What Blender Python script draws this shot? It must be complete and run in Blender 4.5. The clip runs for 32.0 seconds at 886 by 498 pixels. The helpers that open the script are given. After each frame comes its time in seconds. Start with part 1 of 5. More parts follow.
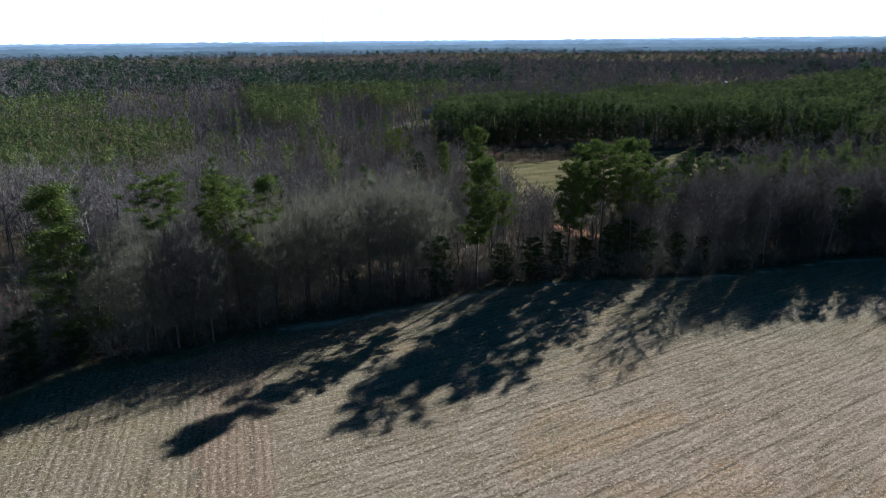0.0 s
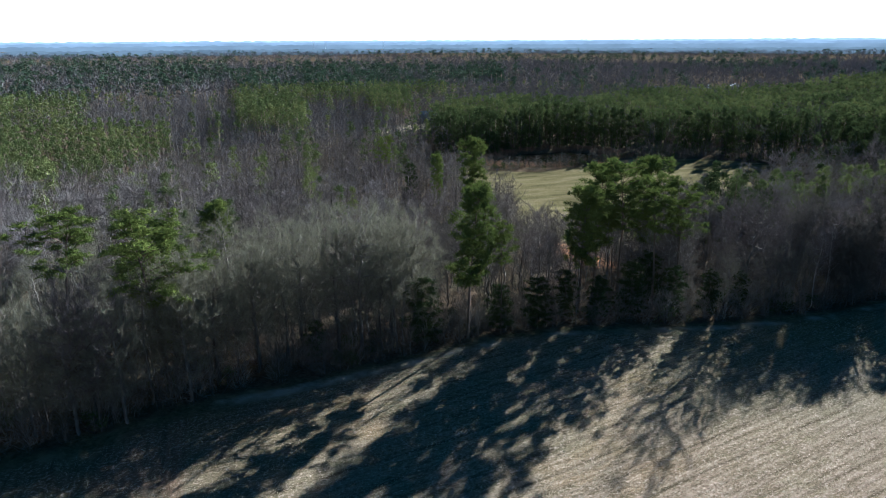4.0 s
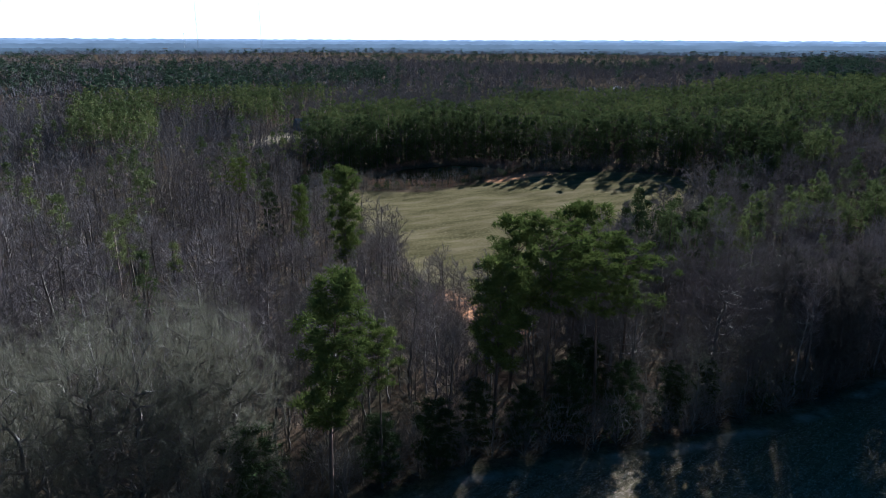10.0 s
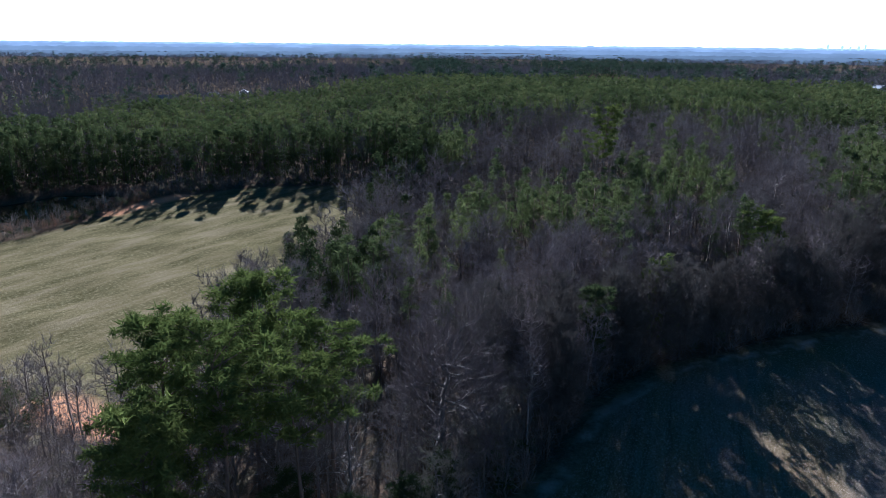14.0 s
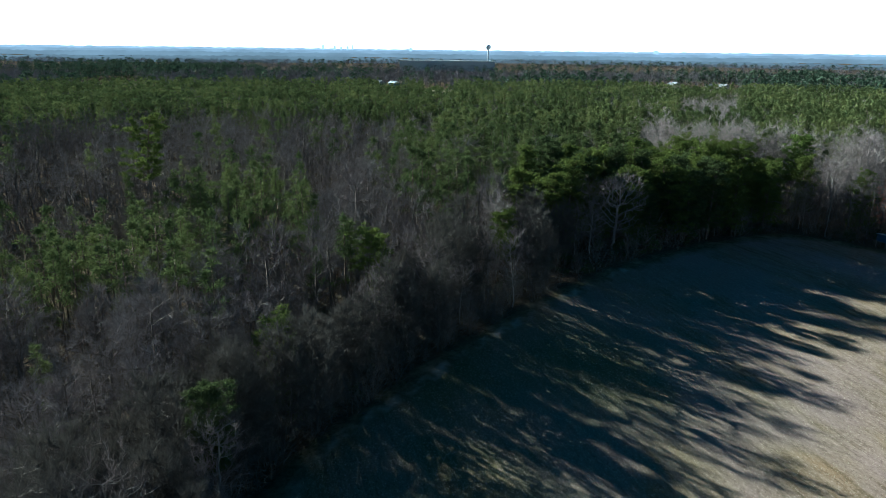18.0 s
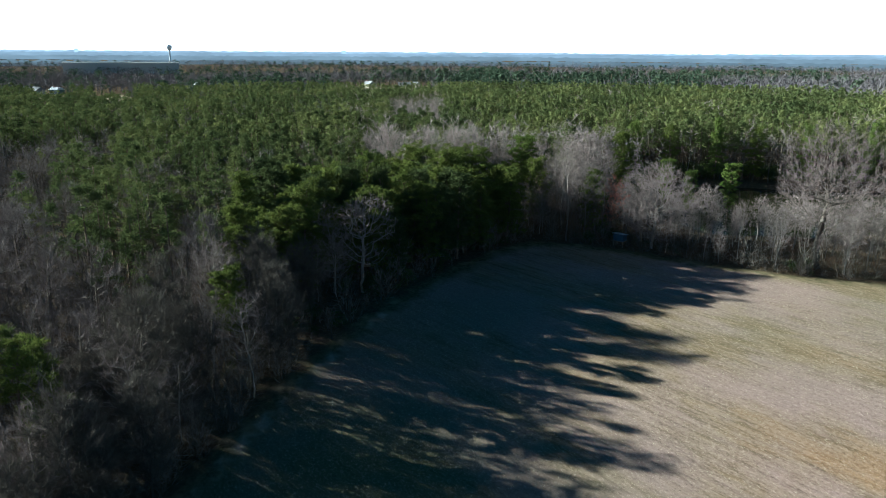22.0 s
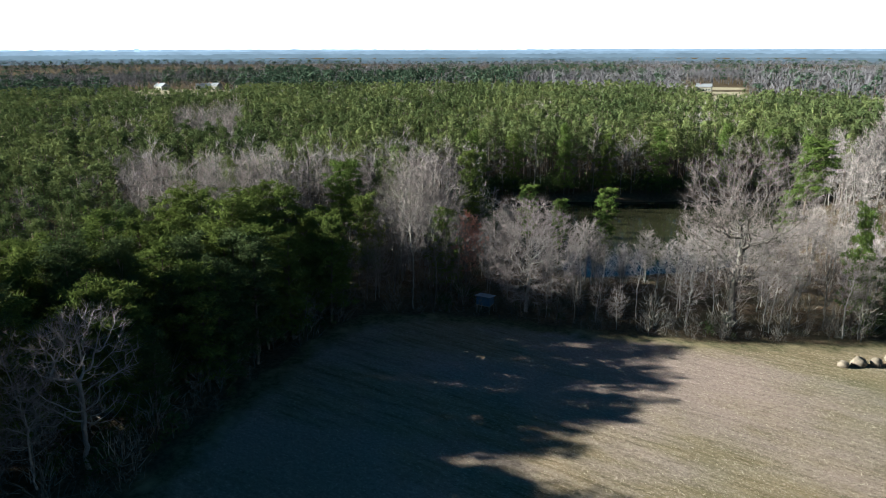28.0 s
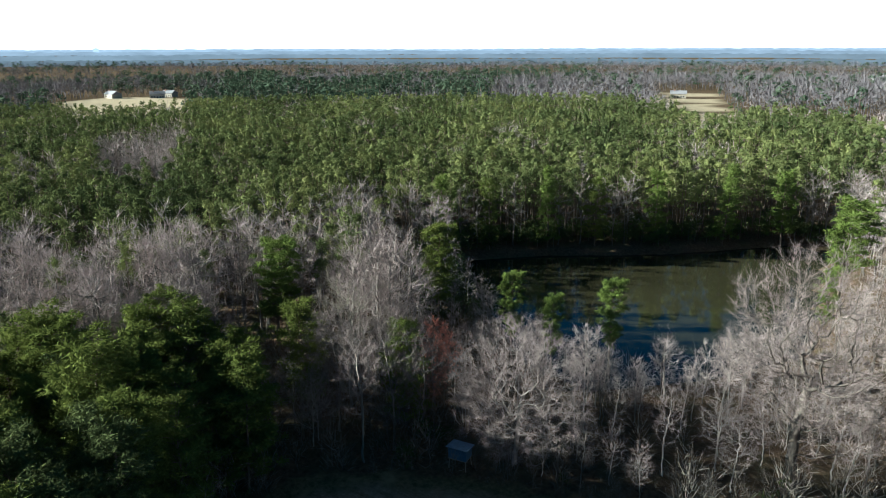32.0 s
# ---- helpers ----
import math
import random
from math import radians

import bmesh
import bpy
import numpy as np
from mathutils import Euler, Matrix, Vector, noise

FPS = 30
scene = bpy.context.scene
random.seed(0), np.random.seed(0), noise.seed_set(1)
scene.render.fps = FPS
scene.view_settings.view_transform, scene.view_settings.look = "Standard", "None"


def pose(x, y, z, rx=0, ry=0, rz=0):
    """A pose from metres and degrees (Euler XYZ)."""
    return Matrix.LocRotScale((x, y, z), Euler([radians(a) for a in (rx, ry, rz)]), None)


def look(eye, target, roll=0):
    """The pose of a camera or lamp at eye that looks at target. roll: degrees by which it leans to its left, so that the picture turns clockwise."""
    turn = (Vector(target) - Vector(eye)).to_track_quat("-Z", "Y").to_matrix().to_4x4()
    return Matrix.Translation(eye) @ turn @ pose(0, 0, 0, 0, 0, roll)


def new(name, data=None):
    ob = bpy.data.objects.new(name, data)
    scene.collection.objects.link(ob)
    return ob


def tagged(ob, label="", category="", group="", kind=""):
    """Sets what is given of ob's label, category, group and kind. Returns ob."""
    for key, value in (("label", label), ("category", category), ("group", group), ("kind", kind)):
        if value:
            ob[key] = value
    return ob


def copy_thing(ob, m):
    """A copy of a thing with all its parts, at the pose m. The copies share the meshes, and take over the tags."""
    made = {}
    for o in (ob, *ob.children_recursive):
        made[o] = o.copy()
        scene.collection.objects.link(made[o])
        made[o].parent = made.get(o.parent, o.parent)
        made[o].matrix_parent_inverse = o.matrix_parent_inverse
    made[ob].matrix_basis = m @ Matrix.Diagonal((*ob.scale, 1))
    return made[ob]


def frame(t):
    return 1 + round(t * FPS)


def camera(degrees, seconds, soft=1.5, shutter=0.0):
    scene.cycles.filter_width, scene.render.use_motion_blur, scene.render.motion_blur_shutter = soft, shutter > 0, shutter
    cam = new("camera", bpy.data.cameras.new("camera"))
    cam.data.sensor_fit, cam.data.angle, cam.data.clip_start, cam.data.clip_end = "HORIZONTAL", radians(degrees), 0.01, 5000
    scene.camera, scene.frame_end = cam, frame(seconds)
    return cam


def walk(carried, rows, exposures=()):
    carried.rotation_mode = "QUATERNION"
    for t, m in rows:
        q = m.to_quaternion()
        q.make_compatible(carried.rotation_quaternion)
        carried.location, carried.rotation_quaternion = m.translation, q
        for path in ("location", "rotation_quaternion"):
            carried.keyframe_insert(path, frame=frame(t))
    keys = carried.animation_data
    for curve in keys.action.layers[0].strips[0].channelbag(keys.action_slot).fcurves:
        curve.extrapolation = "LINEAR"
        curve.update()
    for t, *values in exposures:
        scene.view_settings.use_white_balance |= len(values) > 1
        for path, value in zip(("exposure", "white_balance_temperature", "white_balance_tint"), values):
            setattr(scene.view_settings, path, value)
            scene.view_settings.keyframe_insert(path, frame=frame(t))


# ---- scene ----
cam = camera(65.3, 32.0, soft=1.0)
# seconds, x, y, z, yaw, pitch, lean
PATH = [
    (0, 0, 0, 43, 0, -16.77, 0.52),
    (0.5, 0.31, 2.83, 43.02, 0.02, -16.76, 0.48),
    (1, 0.64, 5.74, 42.97, 0.05, -16.74, 0.45),
    (1.5, 0.92, 8.68, 42.9, 0.08, -16.74, 0.42),
    (2, 1.25, 11.64, 42.88, 0.12, -16.74, 0.36),
    (2.5, 1.58, 14.59, 42.84, 0.15, -16.75, 0.35),
    (3, 1.89, 17.57, 42.79, 0.18, -16.73, 0.32),
    (3.5, 2.24, 20.59, 42.75, 0.23, -16.75, 0.3),
    (5.5, 3.65, 33.19, 42.55, 0.36, -16.84, 0.18),
    (6, 4, 36.41, 42.5, 0.39, -16.84, 0.14),
    (6.5, 4.37, 39.65, 42.48, 0.02, -16.84, 0.09),
    (7, 4.75, 42.89, 42.54, -1.09, -16.87, 0.04),
    (7.5, 5.08, 46.12, 42.53, -2.25, -16.83, -0.03),
    (8, 5.43, 49.36, 42.59, -3.2, -16.82, -0.11),
    (8.5, 5.87, 52.62, 42.66, -4.05, -16.81, -0.11),
    (9, 6.35, 55.94, 42.62, -4.85, -16.78, -0.17),
    (9.5, 6.91, 59.21, 42.73, -6.21, -16.81, -0.18),
    (10, 7.41, 62.58, 42.77, -8.99, -16.8, -0.22),
    (10.5, 8.01, 65.89, 42.78, -11.76, -16.75, -0.27),
    (11, 8.62, 69.21, 42.79, -14.53, -16.71, -0.32),
    (11.5, 9.39, 72.56, 42.79, -17.28, -16.68, -0.39),
    (12, 10.27, 75.89, 42.84, -20.06, -16.66, -0.43),
    (12.5, 11.35, 79.19, 42.82, -24.25, -16.58, -0.45),
    (13, 12.52, 82.46, 42.84, -29.18, -16.54, -0.56),
    (13.5, 13.9, 85.7, 42.73, -34.03, -16.48, -0.54),
    (14, 15.4, 88.88, 42.67, -38.84, -16.44, -0.56),
    (14.5, 17.11, 91.87, 42.59, -43.45, -16.38, -0.51),
    (15, 19, 94.79, 42.51, -48.12, -16.34, -0.57),
    (15.5, 21.07, 97.53, 42.45, -52.86, -16.31, -0.64),
    (17.5, 31.21, 106.77, 42.1, -71.73, -16.09, -0.7),
    (18, 34.2, 108.54, 42.02, -76.55, -16.04, -0.66),
    (18.5, 37.19, 110.1, 41.98, -81.36, -15.99, -0.66),
    (19, 40.36, 111.36, 42.01, -86.03, -15.95, -0.6),
    (19.5, 43.64, 112.4, 42, -90.44, -15.9, -0.59),
    (20, 47, 113.18, 42.03, -94.66, -15.86, -0.59),
    (20.5, 50.46, 113.64, 42.01, -98.69, -15.8, -0.57),
    (21, 53.93, 114.07, 42.03, -100.38, -15.81, -0.54),
    (21.5, 57.37, 114.02, 42.04, -100.46, -15.84, -0.46),
    (22, 60.8, 113.77, 42.07, -100.99, -15.84, -0.35),
    (22.5, 64.26, 113.33, 42.18, -102.05, -15.84, -0.29),
    (23, 67.73, 112.79, 42.25, -103.48, -15.85, -0.25),
    (23.5, 71.21, 112.15, 42.35, -104.82, -15.86, -0.18),
    (24, 74.67, 111.34, 42.45, -106.26, -15.88, -0.13),
    (24.5, 78.14, 110.34, 42.44, -107.77, -15.88, -0.07),
    (25, 81.57, 109.3, 42.43, -109.25, -15.89, -0.01),
    (25.5, 85.05, 108.15, 42.45, -110.49, -15.92, 0.01),
    (27.5, 98.39, 102.7, 42.52, -114.97, -16.06, 0.07),
    (28, 101.71, 101.12, 42.51, -116.07, -16.08, 0.11),
    (28.5, 105.01, 99.49, 42.53, -117.14, -16.07, 0.11),
    (29, 108.35, 97.84, 42.56, -117.97, -16.08, 0.11),
    (29.5, 111.66, 96.03, 43.07, -118.09, -16.12, 0.16),
    (30, 114.95, 94.2, 44.26, -118.2, -16.15, 0.15),
    (30.5, 118.22, 92.32, 45.64, -118.3, -16.18, 0.16),
    (31, 121.47, 90.43, 46.98, -118.41, -16.19, 0.16),
    (31.5, 124.76, 88.53, 48.28, -118.5, -16.21, 0.13),
    (32, 128.03, 86.58, 49.59, -118.59, -16.22, 0.14),
]
# the picture's gain and white balance, with the magenta cast of the low sun in the lens
LOOKS = [(0, 2.05, 4500, 2), (5.5, 2.8, 4450, 2), (6.4, 2.95, 4500, 6), (7.0, 3.1, 4800, 65), (7.6, 3.05, 5200, 120), (8.2, 2.85, 5900, 180), (9.0, 2.1, 5800, 140), (9.5, 1.9, 5200, 80), (10.0, 1.95, 4400, 8), (11, 2.4, 4250, -6),
         (14, 2.4, 4250, 14), (15.5, 2.25, 4300, -2), (18, 2.28, 4450, -10), (22, 2.35, 4700, -7), (25, 2.38, 4880, -4), (32, 2.4, 4930, -4)]
walk(cam, [(t, pose(x, y, z, 90 + pitch, lean, yaw)) for t, x, y, z, yaw, pitch, lean in PATH], LOOKS)

# ---------------------------------------------------------------- light
SUN_AZ, SUN_EL = 33.7, 18.0          # degrees clockwise from +y, degrees up
world = bpy.data.worlds.new("winter_sky")
scene.world = world
world.use_nodes = True
wn = world.node_tree.nodes
sky = wn.new("ShaderNodeTexSky")
sky.sky_type, sky.sun_disc = "NISHITA", False
sky.sun_elevation, sky.sun_rotation = radians(SUN_EL), radians(SUN_AZ)
sky.air_density, sky.dust_density, sky.ozone_density = 1.0, 0.05, 3.5
wn["Background"].inputs["Strength"].default_value = 0.011
# winter haze whitens the sky low over the whole horizon
wl = world.node_tree.links
up_z = wn.new("ShaderNodeSeparateXYZ")
wl.new(wn.new("ShaderNodeTexCoord").outputs["Generated"], up_z.inputs[0])
low = wn.new("ShaderNodeMapRange")
low.interpolation_type = "SMOOTHSTEP"
for sock_, val_ in zip(list(low.inputs)[1:5], (0.06, 0.12, 0.97, 0.0)):
    sock_.default_value = val_
wl.new(up_z.outputs[2], low.inputs[0])
veil = wn.new("ShaderNodeMix")
veil.data_type = "RGBA"
veil.inputs["B"].default_value = (36.0, 32.5, 29.5, 1)
clear = wn.new("ShaderNodeMix")
clear.data_type, clear.blend_type = "RGBA", "MULTIPLY"
clear.inputs["Factor"].default_value, clear.inputs["B"].default_value = 1.0, (0.44, 1.0, 1.02, 1)
wl.new(sky.outputs[0], clear.inputs["A"])
wl.new(low.outputs[0], veil.inputs["Factor"]), wl.new(clear.outputs["Result"], veil.inputs["A"])
wl.new(veil.outputs["Result"], wn["Background"].inputs["Color"])
sun = new("sun", bpy.data.lights.new("sun", "SUN"))
sun.data.energy, sun.data.angle, sun.data.color = 5.0, radians(0.55), (1.0, 0.88, 0.70)
az, el = radians(SUN_AZ), radians(SUN_EL)
sun.matrix_world = look((300, 500, 300), (300 - math.sin(az) * math.cos(el), 500 - math.cos(az) * math.cos(el), 300 - math.sin(el)))

# ---------------------------------------------------------------- helpers
rng = np.random.default_rng(11)


def sstep(a):
    a = np.clip(a, 0.0, 1.0)
    return a * a * (3 - 2 * a)


def waves(x, y):
    """Soft rolling of the land, in -1..1."""
    return (np.sin(x * 0.0031 + 1.3) * np.cos(y * 0.0027 - 0.4) + 0.5 * np.sin(x * 0.0083 + y * 0.0061) + 0.3 * np.cos(x * 0.017 - y * 0.013)) / 1.8


def land(x, y):
    """Height of the ground."""
    x, y = np.asarray(x, float), np.asarray(y, float)
    east = sstep((0.9 * x - 0.35 * (y - 80) - 40) / 110)
    z = -1.5 + 6 * east + 4 * sstep(-x / 60) * sstep((260 - y) / 120) - 5.5 * sstep((y - 125) / 90) * (1 - 0.8 * east)
    r = np.hypot(x - 60, y - 100)
    z = z * (1 - sstep((r - 500) / 900)) + waves(x, y) * 5 * sstep((r - 350) / 700)
    return z + 22 * sstep((r - 1700) / 3000)


def inside(poly, x, y):
    x, y = np.asarray(x, float), np.asarray(y, float)
    res = np.zeros(x.shape, bool)
    for (x0, y0), (x1, y1) in zip(poly, poly[1:] + poly[:1]):
        cross = ((y0 > y) != (y1 > y)) & (x < (x1 - x0) * (y - y0) / (y1 - y0 + 1e-12) + x0)
        res ^= cross
    return res


def line_dist(line, x, y):
    x, y = np.asarray(x, float), np.asarray(y, float)
    best = np.full(x.shape, 1e9)
    for (x0, y0), (x1, y1) in zip(line, line[1:]):
        dx, dy = x1 - x0, y1 - y0
        k = np.clip(((x - x0) * dx + (y - y0) * dy) / (dx * dx + dy * dy), 0, 1)
        best = np.minimum(best, np.hypot(x - x0 - k * dx, y - y0 - k * dy))
    return best


def depth_in(poly, x, y):
    """Distance from the outline, positive inside."""
    d = line_dist(poly + poly[:1], x, y)
    return np.where(inside(poly, x, y), d, -d)


def patchy(x, y, scale, seed=0.0):
    """Cheap smooth noise in about -1..1."""
    u, v = x / scale + seed * 3.7, y / scale - seed * 2.3
    return (np.sin(u * 1.7 + 1.1 * np.sin(v * 1.3)) + np.sin(v * 1.9 + 1.3 * np.sin(u * 0.9 + 2)) + np.sin((u + v) * 1.1 + 0.7)) / 3


# ---------------------------------------------------------------- plan
EDGE = [(-53, 75), (-50, 82), (-38, 88), (-30, 97), (-22, 103), (-14, 108), (-6, 113.5), (3, 119), (12, 123.5), (23, 126), (45, 127), (69, 133), (83, 139), (95, 139), (110, 133),
        (125, 126), (141, 117), (158, 106), (174, 92), (188, 78), (193, 69), (187, 57), (173, 43), (163, 31), (154, 14), (148, -4), (140, -60)]
FIELD = EDGE + [(120, -160), (-110, -160), (-85, 0), (-62, 55)]
MEADOW = [(30, 181), (24, 205), (22, 226), (12, 255), (4, 280), (10, 297), (39, 293), (62, 306), (82, 323), (107, 322), (124, 319), (153, 297),
          (128, 262), (100, 235), (75, 214), (50, 194), (38, 181)]
POND_A = [(258, 10), (252, -10), (240, -32), (231, -64), (219, -66), (202, -36), (188, -10), (190, 10), (196, 27), (208, 29), (224, 23), (240, 20)]
POND_B = [(16, 316), (36, 342), (58, 350), (70, 344), (80, 329), (62, 318), (46, 307), (26, 306)]
YOUNG_PINES = [(-124, 196), (-112, 225), (-106, 250), (-104, 292), (-133, 363), (-203, 384), (-290, 380), (-300, 195)]
PLANTATION = [(231, 251), (205, 178), (180, 148), (192, 114), (206, 101), (247, 98), (243, 71), (262, 50), (246, 30), (266, 12), (258, -14), (232, -62),
              (227, -95), (280, -187), (330, -240), (379, -190), (458, -215), (501, -147), (538, -83), (562, 0), (556, 61), (600, 116), (650, 60), (740, 154),
              (560, 226), (520, 393), (470, 500), (414, 585), (231, 545), (142, 530), (69, 440), (70, 375), (102, 352), (151, 302), (200, 322), (224, 300)]
CORNER_PINES = [(160, 106), (176, 93), (189, 79), (195, 70), (207, 74), (216, 96), (197, 116), (176, 112)]
BELT_PINES = [[(58, 177), (70, 207), (84, 212), (100, 193), (72, 168)], [(108, 192), (112, 212), (140, 206), (165, 198), (174, 182), (160, 166), (141, 153), (118, 168)],
              [(119, 149), (120, 139), (131, 139), (133, 150)], [(186, 146), (177, 126), (179, 112), (255, 100), (300, 140), (262, 156)]]
# strips of small trees between the field and the pond
POND_SHORE = [(166, 40), (196, 44), (206, 30), (206, -40), (160, -40), (155, 12)]
POND_BANK = [(166, 40), (186, 52), (198, 52), (222, 44), (250, 36), (250, 10), (200, 20)]
# leafless stands inside the planted wood
BARE_GAPS = [[(150, 256), (177, 298), (205, 300), (268, 290), (282, 240), (292, 172), (240, 160), (215, 190), (205, 222), (160, 240)], [(312, 83), (402, 75), (413, 47), (319, 62)],
             [(200, 233), (246, 252), (265, 228), (255, 188), (214, 158), (196, 168), (180, 179), (178, 196), (165, 205)]]
# outline, share of pines: the mixed woods farther off
ZONES = [([(-239, 377), (-381, 609), (-357, 646), (-270, 559), (-178, 372), (-205, 365)], 0.42), ([(-101, 365), (-167, 616), (-148, 630), (-78, 432), (-60, 347)], 0.75),
         ([(-141, 497), (-255, 909), (-121, 932), (4, 982), (2, 573), (-76, 518)], 0.5), ([(-504, 810), (-864, 1395), (-612, 1604), (-255, 909), (-187, 645), (-288, 618)], 0.33),
         ([(-44, 454), (-62, 596), (-31, 588), (-16, 432)], 0.7), ([(-6, 347), (-4, 420), (42, 475), (72, 440), (72, 352)], 0.9),
         ([(583, -6), (1105, -115), (1316, -233), (843, -116), (904, -272), (658, -158), (540, -80)], 0.85), ([(498, -111), (761, -252), (732, -298), (539, -175)], 0.85),
         ([(538, -179), (757, -335), (1003, -583), (781, -561), (504, -289)], 0.06), ([(700, 690), (892, 973), (1123, 1070), (1321, 886), (933, 600), (720, 590)], 0.85),
         ([(475, 709), (953, 1366), (1082, 1361), (535, 697)], 0.75), ([(60, 640), (330, 640), (420, 900), (300, 1200), (80, 1100)], 0.06)]
toward = lambda poly, k: [(60 + (x - 60) * k, 100 + (y - 100) * k) for x, y in poly]
FAR_FIELDS = [[(640, 640), (720, 692), (772, 670), (690, 588)], [(655, 324), (754, 357), (768, 335), (670, 296)], [(677, 288), (743, 306), (760, 275), (650, 249)],
              [(500, -293), (683, -466), (666, -545), (496, -352)], [(760, 60), (870, 100), (930, 40), (910, -30), (800, -20)], [(195, 662), (298, 674), (302, 728), (200, 712)],
              [(-34, 414), (-20, 414), (0, 455), (8, 478), (-14, 480), (-26, 445)], [(940, 260), (985, 262), (990, 215), (945, 215)], [(-1500, 3300), (-1150, 3350), (-1100, 3900), (-1500, 3800)],
              [(690, -940), (760, -940), (770, -1000), (700, -1010)], [(2100, 460), (2420, 440), (2480, 800), (2250, 820)]]
FAR_FIELDS += [toward(FAR_FIELDS[i], k) for i in (0, 1, 2, 3, 4, 7) for k in (0.9, 0.81, 0.73, 0.66)]
SAND_TRACK = [(-26, 99), (-14, 106.5), (0, 115.5), (10, 120.5), (20, 124), (45, 126), (58, 128.5), (67, 131), (80, 136.5), (97, 137), (110, 131), (125, 124), (141, 115), (158, 104)]
RUT = [(-19.5, 40), (-25.7, 60.3), (-35.5, 92)]


# ---------------------------------------------------------------- materials
def material(name, rough=0.9):
    m = bpy.data.materials.new(name)
    m.use_nodes = True
    b = m.node_tree.nodes["Principled BSDF"]
    b.inputs["Roughness"].default_value = rough
    b.inputs["Specular IOR Level"].default_value = 0.25
    return m, m.node_tree.nodes, m.node_tree.links, b


def n_noise(nodes, links, vec, scale, detail=4.0, rough=0.6):
    n = nodes.new("ShaderNodeTexNoise")
    n.inputs["Scale"].default_value, n.inputs["Detail"].default_value, n.inputs["Roughness"].default_value = scale, detail, rough
    links.new(vec, n.inputs["Vector"])
    return n.outputs["Fac"]


def n_ramp(nodes, links, fac, stops):
    r = nodes.new("ShaderNodeValToRGB")
    e = r.color_ramp.elements
    while len(e) < len(stops):
        e.new(0.5)
    for el_, (p, c) in zip(e, stops):
        el_.position, el_.color = p, (*c, 1) if len(c) == 3 else c
    links.new(fac, r.inputs["Fac"])
    return r.outputs["Color"]


def n_mix(nodes, links, fac, a, b, mode="MIX"):
    m = nodes.new("ShaderNodeMix")
    m.data_type, m.blend_type = "RGBA", mode
    for sock, v in ((m.inputs["Factor"], fac), (m.inputs["A"], a), (m.inputs["B"], b)):
        if isinstance(v, (int, float)):
            sock.default_value = v
        elif isinstance(v, tuple):
            sock.default_value = (*v, 1)
        else:
            links.new(v, sock)
    return m.outputs["Result"]


def n_math(nodes, links, op, a, b=0.0, clamp=False):
    m = nodes.new("ShaderNodeMath")
    m.operation, m.use_clamp = op, clamp
    for sock, v in zip(m.inputs, (a, b)):
        if isinstance(v, (int, float)):
            sock.default_value = v
        else:
            links.new(v, sock)
    return m.outputs[0]


def n_map(nodes, links, vec, turn=0.0, scale=(1, 1, 1)):
    if turn:
        k = nodes.new("ShaderNodeMapping")
        k.inputs["Rotation"].default_value = (0, 0, radians(turn))
        links.new(vec, k.inputs["Vector"])
        vec = k.outputs["Vector"]
    m = nodes.new("ShaderNodeMapping")
    m.inputs["Scale"].default_value = scale
    links.new(vec, m.inputs["Vector"])
    return m.outputs["Vector"]


def n_range(nodes, links, v, a, b, c=0.0, d=1.0):
    m = nodes.new("ShaderNodeMapRange")
    for sock, val in zip(list(m.inputs)[1:5], (a, b, c, d)):
        sock.default_value = val
    links.new(v, m.inputs[0])
    return m.outputs[0]


def n_bump(nodes, links, bsdf, height, strength, distance):
    b = nodes.new("ShaderNodeBump")
    b.inputs["Strength"].default_value, b.inputs["Distance"].default_value = strength, distance
    links.new(height, b.inputs["Height"])
    links.new(b.outputs[0], bsdf.inputs["Normal"])


def attr(nodes, name):
    a = nodes.new("ShaderNodeAttribute")
    a.attribute_name = name
    return a.outputs["Fac"]


